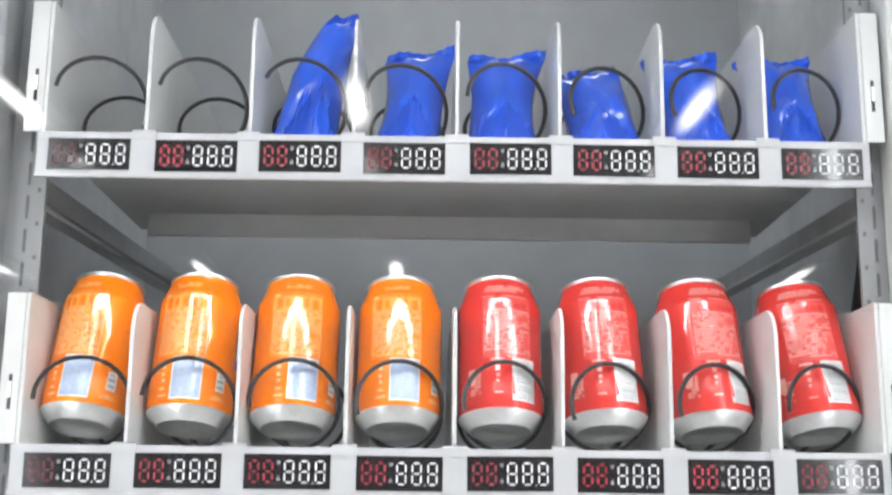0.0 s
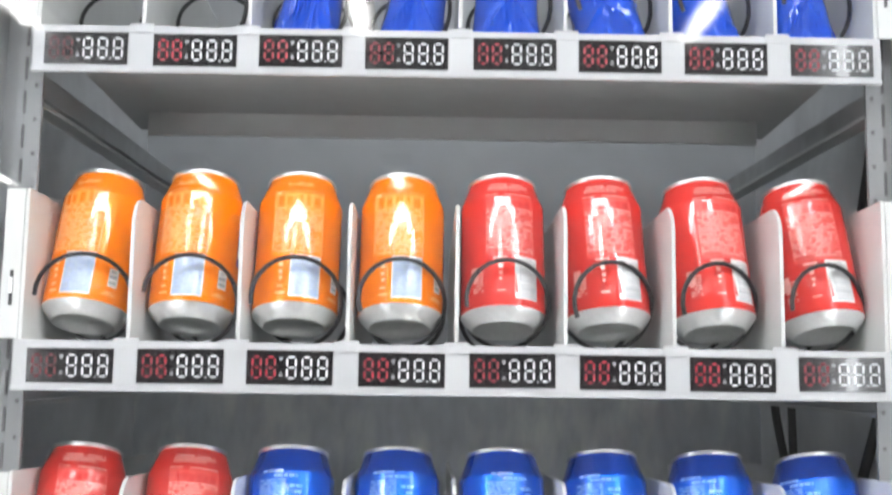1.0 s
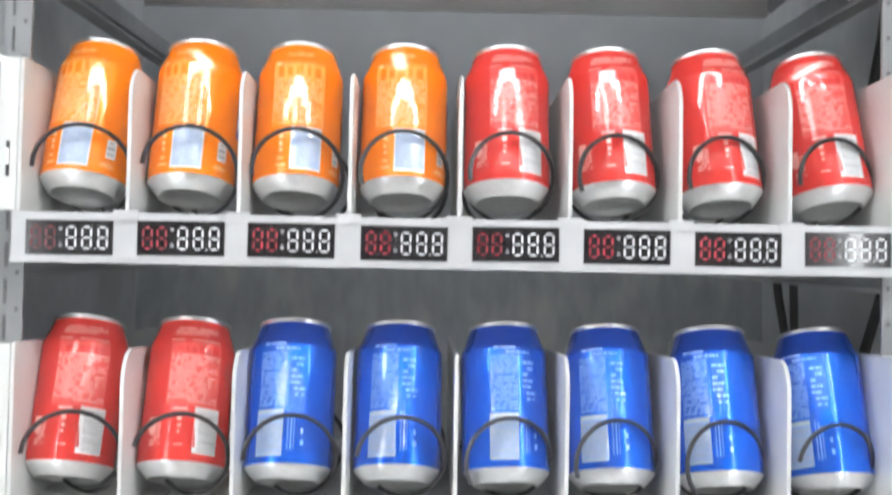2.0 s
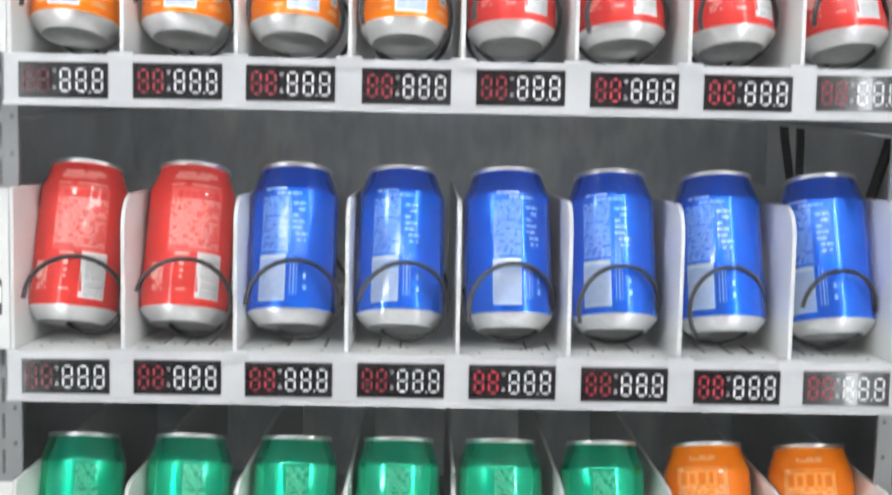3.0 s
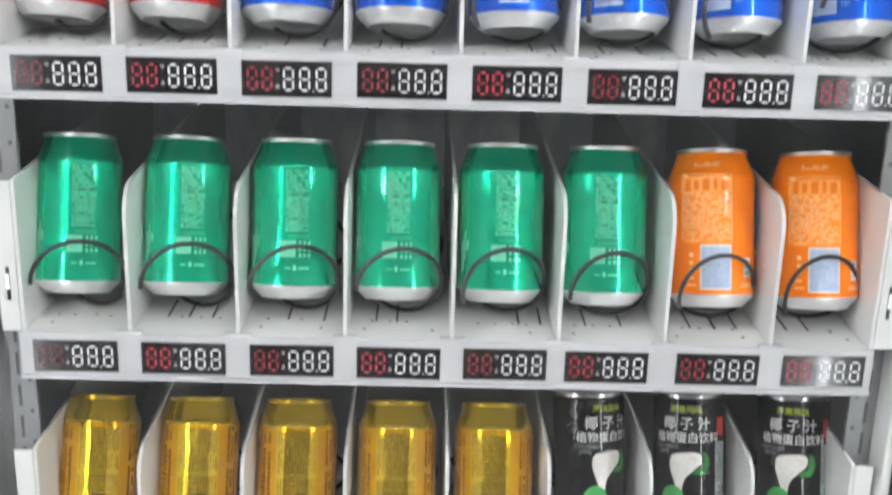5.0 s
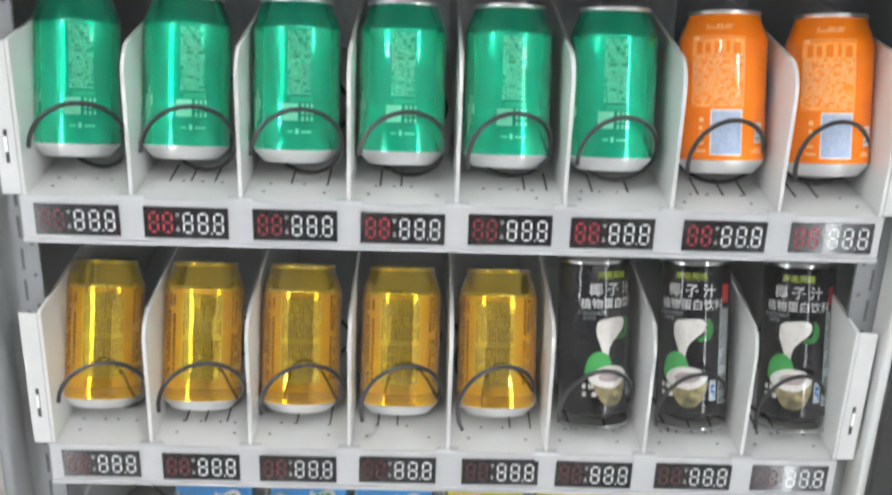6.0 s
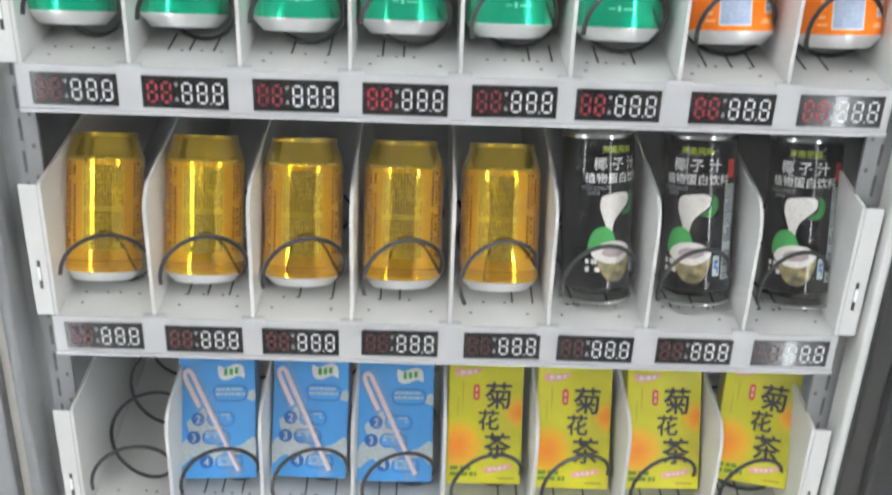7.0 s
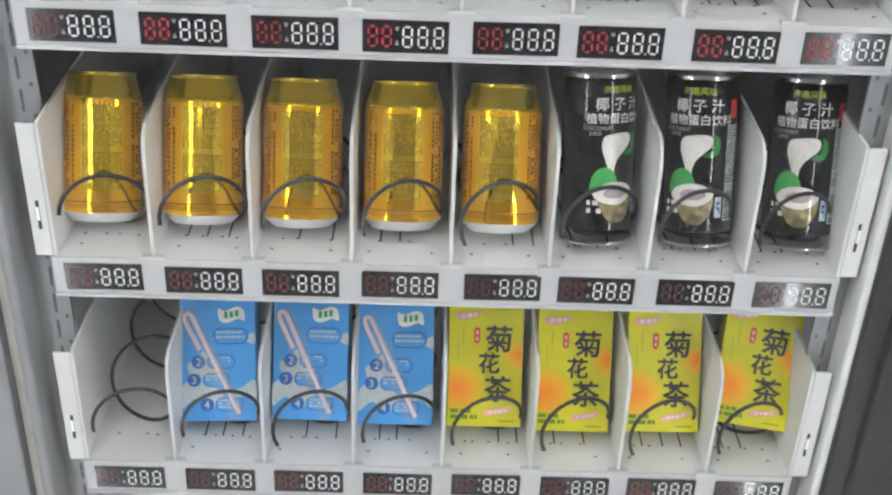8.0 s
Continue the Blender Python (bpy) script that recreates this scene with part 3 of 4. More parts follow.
# ---- drink cans ----
BASE = [(0, 0.0095), (0.010, 0.0088), (0.0172, 0.0066), (0.0212, 0.0028), (0.0225, 0.0004), (0.0234, 0), (0.0244, 0.0005), (0.0262, 0.0022), (0.0290, 0.0049), (0.0315, 0.0076), (0.0326, 0.0096)]
BODY = [(0.0326, 0.0096), (0.0330, 0.0112), (R, 0.050), (R, 0.0920), (0.03297, 0.0945)]
LID = [(0.0265, 0.1125), (0.0270, 0.1130), (0.0273, 0.1142), (0.0271, 0.1153), (0.0264, 0.1155), (0.0258, 0.1148), (0.0254, 0.1112), (0.0242, 0.1104), (0.0, 0.1104)]
PRINT = R + 0.00022


def can(kind, label, body, neck, lid=None, low=0):
    c = empty("drink_can", pose(0, 0, 0), label, "drink can", f"{kind} drink cans")
    part("base", lathe(BASE[:len(BASE) - low], 44), ALU, c, "bare aluminium domed base", True)
    part("body", lathe(BASE[len(BASE) - low - 1:-1] * (low > 0) + BODY, 48), body, c, "", True)
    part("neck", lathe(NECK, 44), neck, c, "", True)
    part("lid", lathe(LID, 44), lid or ALU, c, "silver rolled rim and lid", True)
    part("pull_tab", slab(-0.008, 0.008, -0.011, 0.011, 0.1108, 0.1118, 0.0004), ALU, c)
    return c


def printed(name, rects, material, c, label="", r=PRINT):
    return part(name, wrapped(rects, r), material, c, label)


def barcode(rng, a0, a1, z0, z1):
    rects = []
    z = z0
    while z < z1:
        h = rng.choice((0.0005, 0.0005, 0.0009, 0.0013))
        rects.append((a0, a1, z, min(z + h, z1)))
        z += h + rng.choice((0.0006, 0.0009, 0.0012))
    return rects


rng = random.Random(4)
orange_can = can("orange", "orange aluminium drink can with pale printed text", ORANGE, ORANGE)
printed("text_block", [(-37, 32, 0.0462, 0.0830)], PALE_ORANGE, orange_can, r=R + 0.00012)
printed("text_lines", text_lines(rng, -36, 31, 0.0465, 0.0828, 0.0020, 0.5, 3.4, 0.2), PEACH, orange_can)
printed("title_block", [(-36.5, 32.5, 0.0832, 0.0945)], APRICOT, orange_can, r=R + 0.00012)
printed("title_figures", [(-30, -22, 0.0845, 0.0930), (-18, -11, 0.0850, 0.0918), (-6, 3, 0.0842, 0.0930), (8, 13, 0.0850, 0.0935), (18, 27, 0.0842, 0.0925)], ORANGE, orange_can, "orange block figures on paler print", r=R + 0.0003)
printed("panel_frame", [(-9, 32, 0.0130, 0.0455)], WHITE_INK, orange_can, r=R + 0.00012)
printed("panel", [(-7.2, 30.2, 0.0142, 0.0443)], PANEL_BLUE, orange_can, "pale blue printed panel")
printed("panel_lines", text_lines(rng, -6, 29, 0.0148, 0.0438, 0.0023, 0.3, 9), CARTON_PALE, orange_can, r=R + 0.0003)
printed("title_bars", text_lines(rng, -20, 18, 0.0995, 0.1050, 0.0019, 0.6, 4) + text_lines(rng, -34, -22, 0.084, 0.096, 0.004, 0.4, 6)
        + [(-37, 33, 0.0962, 0.0966), (-37, -36, 0.0830, 0.0962), (32, 33, 0.0465, 0.0962), (-4, -3.2, 0.0830, 0.0962)], PEACH, orange_can)
printed("symbols", [(-24, -18, 0.0365, 0.0395), (-24, -19, 0.0310, 0.0335), (-23, -18, 0.0265, 0.0285), (-27, -14, 0.0155, 0.0168), (-25, -17, 0.0205, 0.0220)], PEACH, orange_can)
printed("side_mark", [(52, 66, 0.0220, 0.0360)], WHITE_INK, orange_can)
printed("side_mark_lines", [(53.5, 64, 0.024, 0.0265), (53.5, 64, 0.0285, 0.031), (55, 62, 0.033, 0.0345)], GREY_INK, orange_can, r=R + 0.0003)
printed("side_text", text_lines(rng, 46, 66, 0.0135, 0.0180, 0.0018, 0.6, 4), PEACH, orange_can)
logo = [(84 + 10 * i, 93 + 10 * i, 0.045 + 0.004 * (i % 2), 0.078 - 0.003 * (i % 2)) for i in range(6)]
printed("logo_patch", logo, PURPLE_INK, orange_can, "dark violet printed shape")
printed("logo_edge", [(86 + 10 * i, 91 + 10 * i, 0.052, 0.070) for i in range(6)], WHITE_INK, orange_can, r=R + 0.0003)

red_can = can("red", "red aluminium drink can with pink text and a barcode", RED, RED)
printed("text_block", [(-31, 37, 0.0475, 0.0940)], ROSE, red_can, r=R + 0.00012)
printed("text_lines", text_lines(rng, -30, 36, 0.0480, 0.0850, 0.0022, 0.5, 3.6, 0.22), PINK, red_can)
printed("heading", [(a, a + w, z0, z1) for a, w, z0, z1 in ((-22, 7, 0.0862, 0.0915), (-13, 6, 0.0868, 0.0918), (-5, 7, 0.0862, 0.0905), (5, 6, 0.0866, 0.0918), (13, 7, 0.0862, 0.0912), (23, 8, 0.0866, 0.0918))], RED, red_can, "red block figures on pink print")
printed("neck_lines", text_lines(rng, -30, 32, 0.0990, 0.1060, 0.0022, 0.6, 4), PINK, red_can)
printed("neck_text", text_lines(rng, -32, 34, 0.0945, 0.0965, 0.0018, 0.6, 4), PINK, red_can, r=R + 0.0001)
printed("barcode_panel", [(8, 42, 0.0150, 0.0475)], WHITE_INK, red_can, r=R + 0.00012)
printed("barcode", barcode(rng, 14, 41, 0.0165, 0.0455), GREY_INK, red_can, "grey barcode bars", r=R + 0.0003)
printed("panel_swoosh", [(8.5, 12 - 0.25 * i, 0.0192 + 0.0012 * i, 0.0204 + 0.0012 * i) for i in range(12)], RED_INK, red_can, r=R + 0.0003)
printed("symbols", [(-14, -8, 0.0375, 0.0410), (-13, -8, 0.0325, 0.0350), (-13, -9, 0.0285, 0.0305), (-16, -4, 0.0200, 0.0212), (-20, -2, 0.0450, 0.0468)] + text_lines(rng, -50, -34, 0.0185, 0.036, 0.0024, 0.6, 5), PINK, red_can)
printed("side_mark", [(-54, -42, 0.0290, 0.0400)], PINK, red_can)

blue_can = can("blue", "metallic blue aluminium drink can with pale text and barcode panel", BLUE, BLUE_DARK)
printed("text_block", [(-39, -1, 0.0475, 0.0890)], MIST_BLUE, blue_can, r=R + 0.00012)
printed("text_lines", text_lines(rng, -38, -2, 0.0480, 0.0885, 0.0022, 0.5, 3.6, 0.22), PALE_BLUE, blue_can)
printed("column_text", text_lines(rng, 4, 24, 0.050, 0.085, 0.0044, 0.5, 6, 0.35), PALE_BLUE, blue_can)
printed("heading", text_lines(rng, -34, 14, 0.0885, 0.0955, 0.0034, 0.6, 6, 0.3), PALE_BLUE, blue_can)
printed("barcode_frame", [(-40, -3, 0.0145, 0.0470)], CARTON_PALE, blue_can, r=R + 0.00012)
printed("barcode_panel", [(-38.5, -4.5, 0.0155, 0.0440)], PALE_BLUE, blue_can, r=R + 0.0002)
printed("barcode", barcode(rng, -38, -5, 0.0165, 0.0435), GREY_INK, blue_can, r=R + 0.0003)
printed("side_lines", [(3, 4, 0.0185, 0.047), (7, 8.4, 0.0185, 0.045), (11, 11.8, 0.0185, 0.042), (20, 24, 0.022, 0.026), (20, 23, 0.030, 0.034)], PALE_BLUE, blue_can)

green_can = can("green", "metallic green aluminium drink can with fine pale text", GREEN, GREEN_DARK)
printed("side_patch", [(-44, -16, 0.0420, 0.0900), (22, 46, 0.0420, 0.0720)], PATCH_GREEN, green_can, r=R + 0.00010)
printed("text_lines", text_lines(rng, -12, 18, 0.0470, 0.0920, 0.0017), PALE_GREEN, green_can, r=R + 0.0003)
printed("dark_bands", [(-10, 18, 0.0785, 0.0805), (-10, 20, 0.0700, 0.0722), (-8, 20, 0.0430, 0.0465)], DEEP_GREEN, green_can)
printed("square_mark", [(-18, 2, 0.0300, 0.0420)], PALE_GREEN, green_can)
printed("symbols", [(6 + 6 * i, 9.5 + 6 * i, 0.030 + 0.0045 * j, 0.0328 + 0.0045 * j) for i in range(3) for j in range(3)] + [(-12, -4, 0.0218, 0.0228), (-1, 3, 0.0205, 0.0245), (6, 20, 0.0215, 0.0230)], PALE_GREEN, green_can)
printed("edge_pattern", [(-66 + 5 * i, -62 + 5 * i, 0.022 + 0.008 * (i % 3), 0.045 + 0.006 * (i % 2)) for i in range(3)], PALE_GREEN, green_can)

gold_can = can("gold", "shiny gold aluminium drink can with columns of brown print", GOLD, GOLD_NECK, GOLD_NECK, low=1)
cols = []
for a in (-62, -56, -46, 44, 52, 60):
    z = 0.0925
    while z > 0.026:
        h = rng.uniform(0.0014, 0.0030)
        if rng.random() > 0.12:
            cols.append((a - 1.7, a + 1.7, z - h, z))
        z -= h + 0.0012
printed("column_print", cols, BROWN, gold_can, "brown upright rows of print")
fine = []
for a in range(-30, 24, 4):
    fine += [(a, a + rng.uniform(1.2, 2.4), z, z + 0.0012) for z in [0.026 + 0.0021 * i for i in range(31)] if rng.random() > 0.2 and not 0.055 < z < 0.058]
printed("fine_print", fine, ink("umber_ink", (0.20, 0.10, 0.006)), gold_can, r=R + 0.0003)
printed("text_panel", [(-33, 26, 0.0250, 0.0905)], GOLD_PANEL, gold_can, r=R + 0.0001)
printed("bands", [(0, 360, 0.0158, 0.0166), (0, 360, 0.0136, 0.0141), (0, 360, 0.0118, 0.0122)], BROWN, gold_can)
printed("neck_print", text_lines(rng, -60, 60, 0.0945, 0.0964, 0.0018, 0.6, 5), OLIVE_INK, gold_can)

# slim black cans
TAPERED[0] = False
RS, HS = 0.0272, 0.1320
coco = empty("coconut_drink_can", pose(0, 0, 0), "slim black printed drink can with a coconut picture", "drink can", "black drink cans")
part("body", lathe([(0, 0.0118), (0.0266, 0.0118), (RS, 0.0130), (RS, 0.126), (0.0266, 0.128)], 48), BLACK_CAN, coco, "", True)
foot = part("foot", lathe([(0.0262, 0.0016), (0.0264, 0.0060), (0.0266, 0.0117)], 48), glassy("clear_plastic", (0.9, 0.92, 0.9), 0.03, 1.08), coco, "clear plastic foot below the printed sleeve", True)
part("bottom_rim", lathe([(0.0248, 0.0012), (0.0254, 0.0), (0.0268, 0.0), (0.0277, 0.0010), (0.0277, 0.0024), (0.0266, 0.0030), (0.0254, 0.0026), (0.0248, 0.0012)], 44), RIM, coco, "silver rolled bottom rim", True)
part("inner_ring", lathe([(0.0150, 0.0062), (0.0158, 0.0056), (0.0166, 0.0062), (0.0158, 0.0070), (0.0150, 0.0062)], 36), RIM, foot, "", True)
part("top_rim", lathe([(0.0266, 0.128), (0.0277, 0.1288), (0.0277, 0.1312), (0.0268, 0.1322), (0.0254, 0.1318), (0.0248, 0.1285), (0, 0.1285)], 44), RIM, coco, "silver rolled top rim", True)
PS = RS + 0.00025


def placed(me, dx, dz):
    """Turns lettering round its can and lifts it."""
    turn = Matrix.Rotation(dx / RS, 4, "Z")
    me.transform(Matrix.Translation((0, 0, dz)) @ turn)
    return me


part("lettering", placed(text_mesh("lettering", "海南风味", 0.0062, LIME_INK, 0.00003, bend=PS), 0.001, 0.1180), LIME_INK, coco, "lime characters")
part("lettering", placed(text_mesh("lettering", "椰 子 汁", 0.0106, WHITE_INK, 0.00006, bend=PS), 0.0015, 0.1055), WHITE_INK, coco, "white characters")
part("lettering", placed(text_mesh("lettering", "植物蛋白饮料", 0.0086, WHITE_INK, 0.00005, bend=PS), 0.0020, 0.0955), WHITE_INK, coco, "white characters")
part("lettering", placed(text_mesh("lettering", "COCONUT", 0.0042, GREY_INK, 0, bend=PS), -0.015, 0.0900), GREY_INK, coco)
part("lettering", placed(text_mesh("lettering", "JUICE", 0.0038, GREY_INK, 0, bend=PS), -0.0165, 0.0862), GREY_INK, coco)
part("milk_splash", bent(blob([(-0.010, 0.0845), (-0.002, 0.0870), (0.008, 0.0875), (0.0125, 0.0850), (0.0120, 0.0790), (0.0060, 0.0730), (0.0005, 0.0670), (-0.0020, 0.058), (-0.0015, 0.046), (-0.0060, 0.046), (-0.0062, 0.058), (-0.0088, 0.067), (-0.0115, 0.076)], 0), PS), COCO_WHITE, coco, "white poured milk picture")
part("coconut_green", bent(blob([(0.0140, 0.0880), (0.0185, 0.0840), (0.0190, 0.0765), (0.0150, 0.0710), (0.0080, 0.0705), (0.0065, 0.0725), (0.0130, 0.0760), (0.0150, 0.0810)], 0), PS + 0.0001), COCO_DEEP, coco, "green coconut rim")
part("coconut_green", bent(blob([(-0.0200, 0.043), (-0.0185, 0.054), (-0.0130, 0.0605), (-0.0060, 0.0610), (-0.0010, 0.0560), (0.0010, 0.047), (-0.006, 0.041), (-0.014, 0.039)], 0), PS + 0.00005), COCO_GREEN, coco, "green coconut half")
part("coconut_husk", bent(blob([(-0.0135, 0.040), (-0.0110, 0.028), (-0.004, 0.0195), (0.006, 0.0190), (0.0130, 0.027), (0.0150, 0.040), (0.0, 0.040)], 0), PS + 0.00006), COCO_BROWN, coco, "brown coconut half")
part("coconut_flesh", bent(blob([(-0.0175, 0.0400), (-0.0130, 0.0465), (-0.003, 0.0500), (0.0085, 0.0485), (0.0155, 0.0425), (0.0120, 0.0365), (0.002, 0.0325), (-0.0110, 0.0345)], 0), PS + 0.00015), COCO_WHITE, coco, "white coconut flesh")
part("coconut_hollow", bent(blob([(-0.0100, 0.0415), (-0.004, 0.0455), (0.006, 0.0450), (0.0100, 0.0415), (0.004, 0.0378), (-0.006, 0.0380)], 0), PS + 0.00025), COCO_HOLLOW, coco, "greyish pink hollow")
part("side_panel", wrapped([(52, 74, 0.0210, 0.0950)], PS), CARTON_PALE, coco, "pale side panel with fine print")
part("side_lines", wrapped(text_lines(rng, 53, 73, 0.048, 0.094, 0.0022, 0.5, 5) + barcode(rng, 54, 72, 0.0225, 0.044), PS + 0.0002), DARK_INK, coco)
part("side_tag", wrapped([(56, 72, 0.100, 0.114)], PS), RED_INK, coco)
part("badge", wrapped([(36, 48, 0.0240, 0.0400)], PS), CARTON_PALE, coco, "small pale badge")
part("badge_mark", wrapped([(38.5, 45, 0.0340, 0.0365), (38.5, 41, 0.0305, 0.0365), (38.5, 45, 0.0300, 0.0318), (43, 45.5, 0.0265, 0.0318)], PS + 0.0002), CARTON_MID, coco)
part("volume_text", wrapped(text_lines(rng, -46, -14, 0.0215, 0.036, 0.0062, 0.6, 5), PS), COCO_WHITE, coco)


def stand(kind, first, n, k, x, lean, base, y=0.046, spin=0.0, roll=0.0):
    """Sets a can leaning back in its slot."""
    m = pose(x, y, LABEL_TOP[n] + base) @ pose(0, 0, 0, -lean + random.uniform(-1.2, 1.2), roll, 0) @ pose(0, 0, 0, 0, 0, spin)
    if first:
        kind.matrix_basis = m @ (Matrix.Diagonal((1.02, 1.02, 1, 1)) if kind is coco else Matrix.Diagonal((0.945, 0.945, 0.99, 1)))
        return kind
    return copy_thing(kind, m)


used = set()
CANS = [
    (1, [orange_can] * 4 + [red_can] * 4, [-0.2707, -0.1942, -0.1197, -0.0432, 0.0313, 0.1078, 0.1842, 0.2636], 15.0, 0.0186,
     [-15, -10, 6, -2, 5, 1, 13, -7], [3, 1, 0, 0, 0, -2, -3, -5]),
    (2, [red_can] * 2 + [blue_can] * 6, [-0.2749, -0.1961, -0.1204, -0.0436, 0.0341, 0.1089, 0.1857, 0.2644], 17.0, 0.0162,
     [12, 14, 0, 2, 17, -7, -17, -31], [2, 1, 0, 0, -1, -1, -1, -2]),
    (3, [green_can] * 6 + [orange_can] * 2, [-0.2755, -0.1971, -0.1187, -0.0434, 0.0319, 0.1072, 0.1877, 0.2640], 18.0, 0.0180,
     [19, 15, 6, -1, 2, -7, -18, -16], [0, 0, 0, 0, 0, 0, -1, -1]),
    (4, [gold_can] * 5 + [coco] * 3, [-0.2755, -0.1971, -0.1198, -0.0414, 0.0350, 0.1123, 0.1907, 0.2711], 24.0, 0.0112,
     [17, 11, 8, 3, -5, 22, -20, -20], [0, 0, 0, 0, 0, -2, -1, 0]),
]
for n, kinds, xs, lean, base, spins, rolls in CANS:
    for k, kind in enumerate(kinds):
        stand(kind, kind.name not in used, n, k, xs[k], 17.0 if kind is coco else lean, base - (0.004 if kind is coco else 0), spin=spins[k], roll=rolls[k])
        used.add(kind.name)


# ---- blue film bags ----
def bag(seed, w, h, thick, twist, top_lean, sag, peak, fold=0.40):
    """A filled pouch with crimped ends, dented film and a folded foot; peak: how far its top is drawn to a point."""
    bm = bmesh.new()
    nu, nv = 44, 52
    grid = {}
    rg = random.Random(seed)
    off = Vector((rg.uniform(0, 50), rg.uniform(0, 50), rg.uniform(0, 50)))
    for side in (0, 1):
        for j in range(nv + 1):
            v = j / nv
            fat = math.sin(math.pi * min(1, max(0, (v + 0.05) / 0.99)) ** 0.75) ** 0.55 if v < 0.93 else 0.0
            fat = max(fat, 0.03)
            narrow = 1 - 0.22 * math.sin(math.pi * min(v / 0.92, 1)) ** 0.8
            narrow *= 1 - peak * max(0, (v - 0.50) / 0.50) ** 1.2
            for i in range(nu + 1):
                u = 2 * i / nu - 1
                bulge = thick * fat * (1 - abs(u) ** 2.4) ** 0.7
                q = Vector((u * 1.3, v * 2.0, 3 * side)) + off
                dents = noise.noise(q) * 0.0045 + noise.noise(q * 2.4) * 0.0016
                # the foot is folded into a gusset: two creases rise from its corners to a point
                inside = (fold - abs(u - 0.12 * math.sin(seed)) * fold * 0.95) - v
                tuck = 0.011 * min(1, max(0, inside) / 0.16)
                crease = 0.0022 * math.exp(-(inside / 0.022) ** 2) + 0.0018 * math.exp(-((u - 0.12 * math.sin(seed)) / 0.06) ** 2) * (inside > 0)
                pucker = abs(noise.noise(q * 9.0)) * 0.0050 * math.exp(-(inside / 0.10) ** 2)
                top_folds = 0.0016 * math.sin(9 * u + seed) * max(0, (v - 0.72) / 0.21)
                y = (-1 if side == 0 else 1) * (bulge + dents * fat) + ((tuck - crease + pucker) if side == 0 else 0) + top_folds
                if v >= 0.93:
                    y = 0.0007 * (-1 if side == 0 else 1) + 0.004 * math.sin(4 * u + seed) + 0.001 * math.sin(23 * u)
                x = u * w / 2 * narrow + top_lean * v * v + sag * math.sin(3 * v)
                z = v * h + (0.005 * u * math.sin(seed) * max(0, v - 0.6) / 0.4) - 0.004 * u * u * (1 - v)
                t = twist * v
                grid[side, i, j] = bm.verts.new((x * math.cos(t) - y * math.sin(t), x * math.sin(t) + y * math.cos(t), z))
        for j in range(nv):
            for i in range(nu):
                f = [grid[side, i, j], grid[side, i + 1, j], grid[side, i + 1, j + 1], grid[side, i, j + 1]]
                bm.faces.new(f if side == 0 else f[::-1])
    edge = [(i, 0) for i in range(nu)] + [(nu, j) for j in range(nv)] + [(i, nv) for i in range(nu, 0, -1)] + [(0, j) for j in range(nv, 0, -1)]
    for a, b in zip(edge, edge[1:] + edge[:1]):
        bm.faces.new((grid[0, a[0], a[1]], grid[1, a[0], a[1]], grid[1, b[0], b[1]], grid[0, b[0], b[1]]))
    return bm


for seed, x, w, h, thick, twist, tl, sag, lean, roll, peak in (
        (2, -0.119, 0.056, 0.130, 0.020, 0.5, 0.020, 0.0, 9, 4, 0.62), (7, -0.042, 0.058, 0.094, 0.021, -0.15, 0.008, 0.003, 13, 2, 0.05),
        (8, 0.034, 0.062, 0.093, 0.021, 0.1, 0.004, -0.002, 13, 0, 0.0), (12, 0.112, 0.066, 0.083, 0.023, -0.35, -0.010, 0.0, 15, -3, 0.25),
        (14, 0.188, 0.062, 0.092, 0.021, 0.1, -0.010, -0.003, 13, -3, 0.0), (19, 0.260, 0.060, 0.092, 0.021, 0.05, -0.008, -0.002, 13, -3, 0.0)):
    ob = new("snack_bag", to_mesh("snack_bag", bag(seed, w, h, thick, twist, tl, sag, peak), BAG, True))
    ob.matrix_basis = pose(x, 0.052, LABEL_TOP[0] + 0.006, -lean, roll, 0)
    tagged(ob, "crumpled glossy blue film bag standing in a coil", "snack bag", "blue film bags")


# ---- drink cartons ----
BW, BD, BH = 0.0640, 0.0400, 0.1080


def carton(kind, label, material):
    c = empty("drink_carton", pose(0, 0, 0), label, "drink carton", f"{kind} drink cartons")
    part("body", slab(-BW / 2, BW / 2, 0, BD, 0, BH, 0.0014), material, c)
    part("top_flap", slab(-BW / 2 + 0.002, BW / 2 - 0.002, BD / 2 - 0.004, BD / 2 + 0.004, BH, BH + 0.0012, 0.0004), material, c)
    return c


def patch(name, outline, material, c, y, label=""):
    return part(name, blob(outline, -y), material, c, label)


def rounded(x0, x1, z0, z1):
    r = min(x1 - x0, z1 - z0) * 0.5
    pts = []
    for cx, cz, a0 in ((x1 - r, z1 - r, 0), (x0 + r, z1 - r, 90), (x0 + r, z0 + r, 180), (x1 - r, z0 + r, 270)):
        pts += [(cx + r * math.cos(radians(a0 + 30 * i)), cz + r * math.sin(radians(a0 + 30 * i))) for i in range(4)]
    return pts


def disc(cx, cz, r, n=16, wob=0.0):
    return [(cx + r * (1 + wob * (i % 2)) * math.cos(2 * math.pi * i / n), cz + r * (1 + wob * (i % 2)) * math.sin(2 * math.pi * i / n)) for i in range(n)]


def printed_flat(name, polys, material, c, y, label=""):
    return part(name, flat(polys, -y, 0.0002), material, c, label)


def lines_flat(rg, x0, x1, z0, z1, line, fill=0.55, step=0.003, gap=0.15):
    polys, z = [], z1
    while z - line > z0:
        x = x0
        while x < x1:
            w = step * rg.uniform(0.5, 1.5)
            if rg.random() > gap:
                polys.append(square(x, min(x + 0.8 * w, x1), z - line * fill, z))
            x += w
        z -= line
    return polys


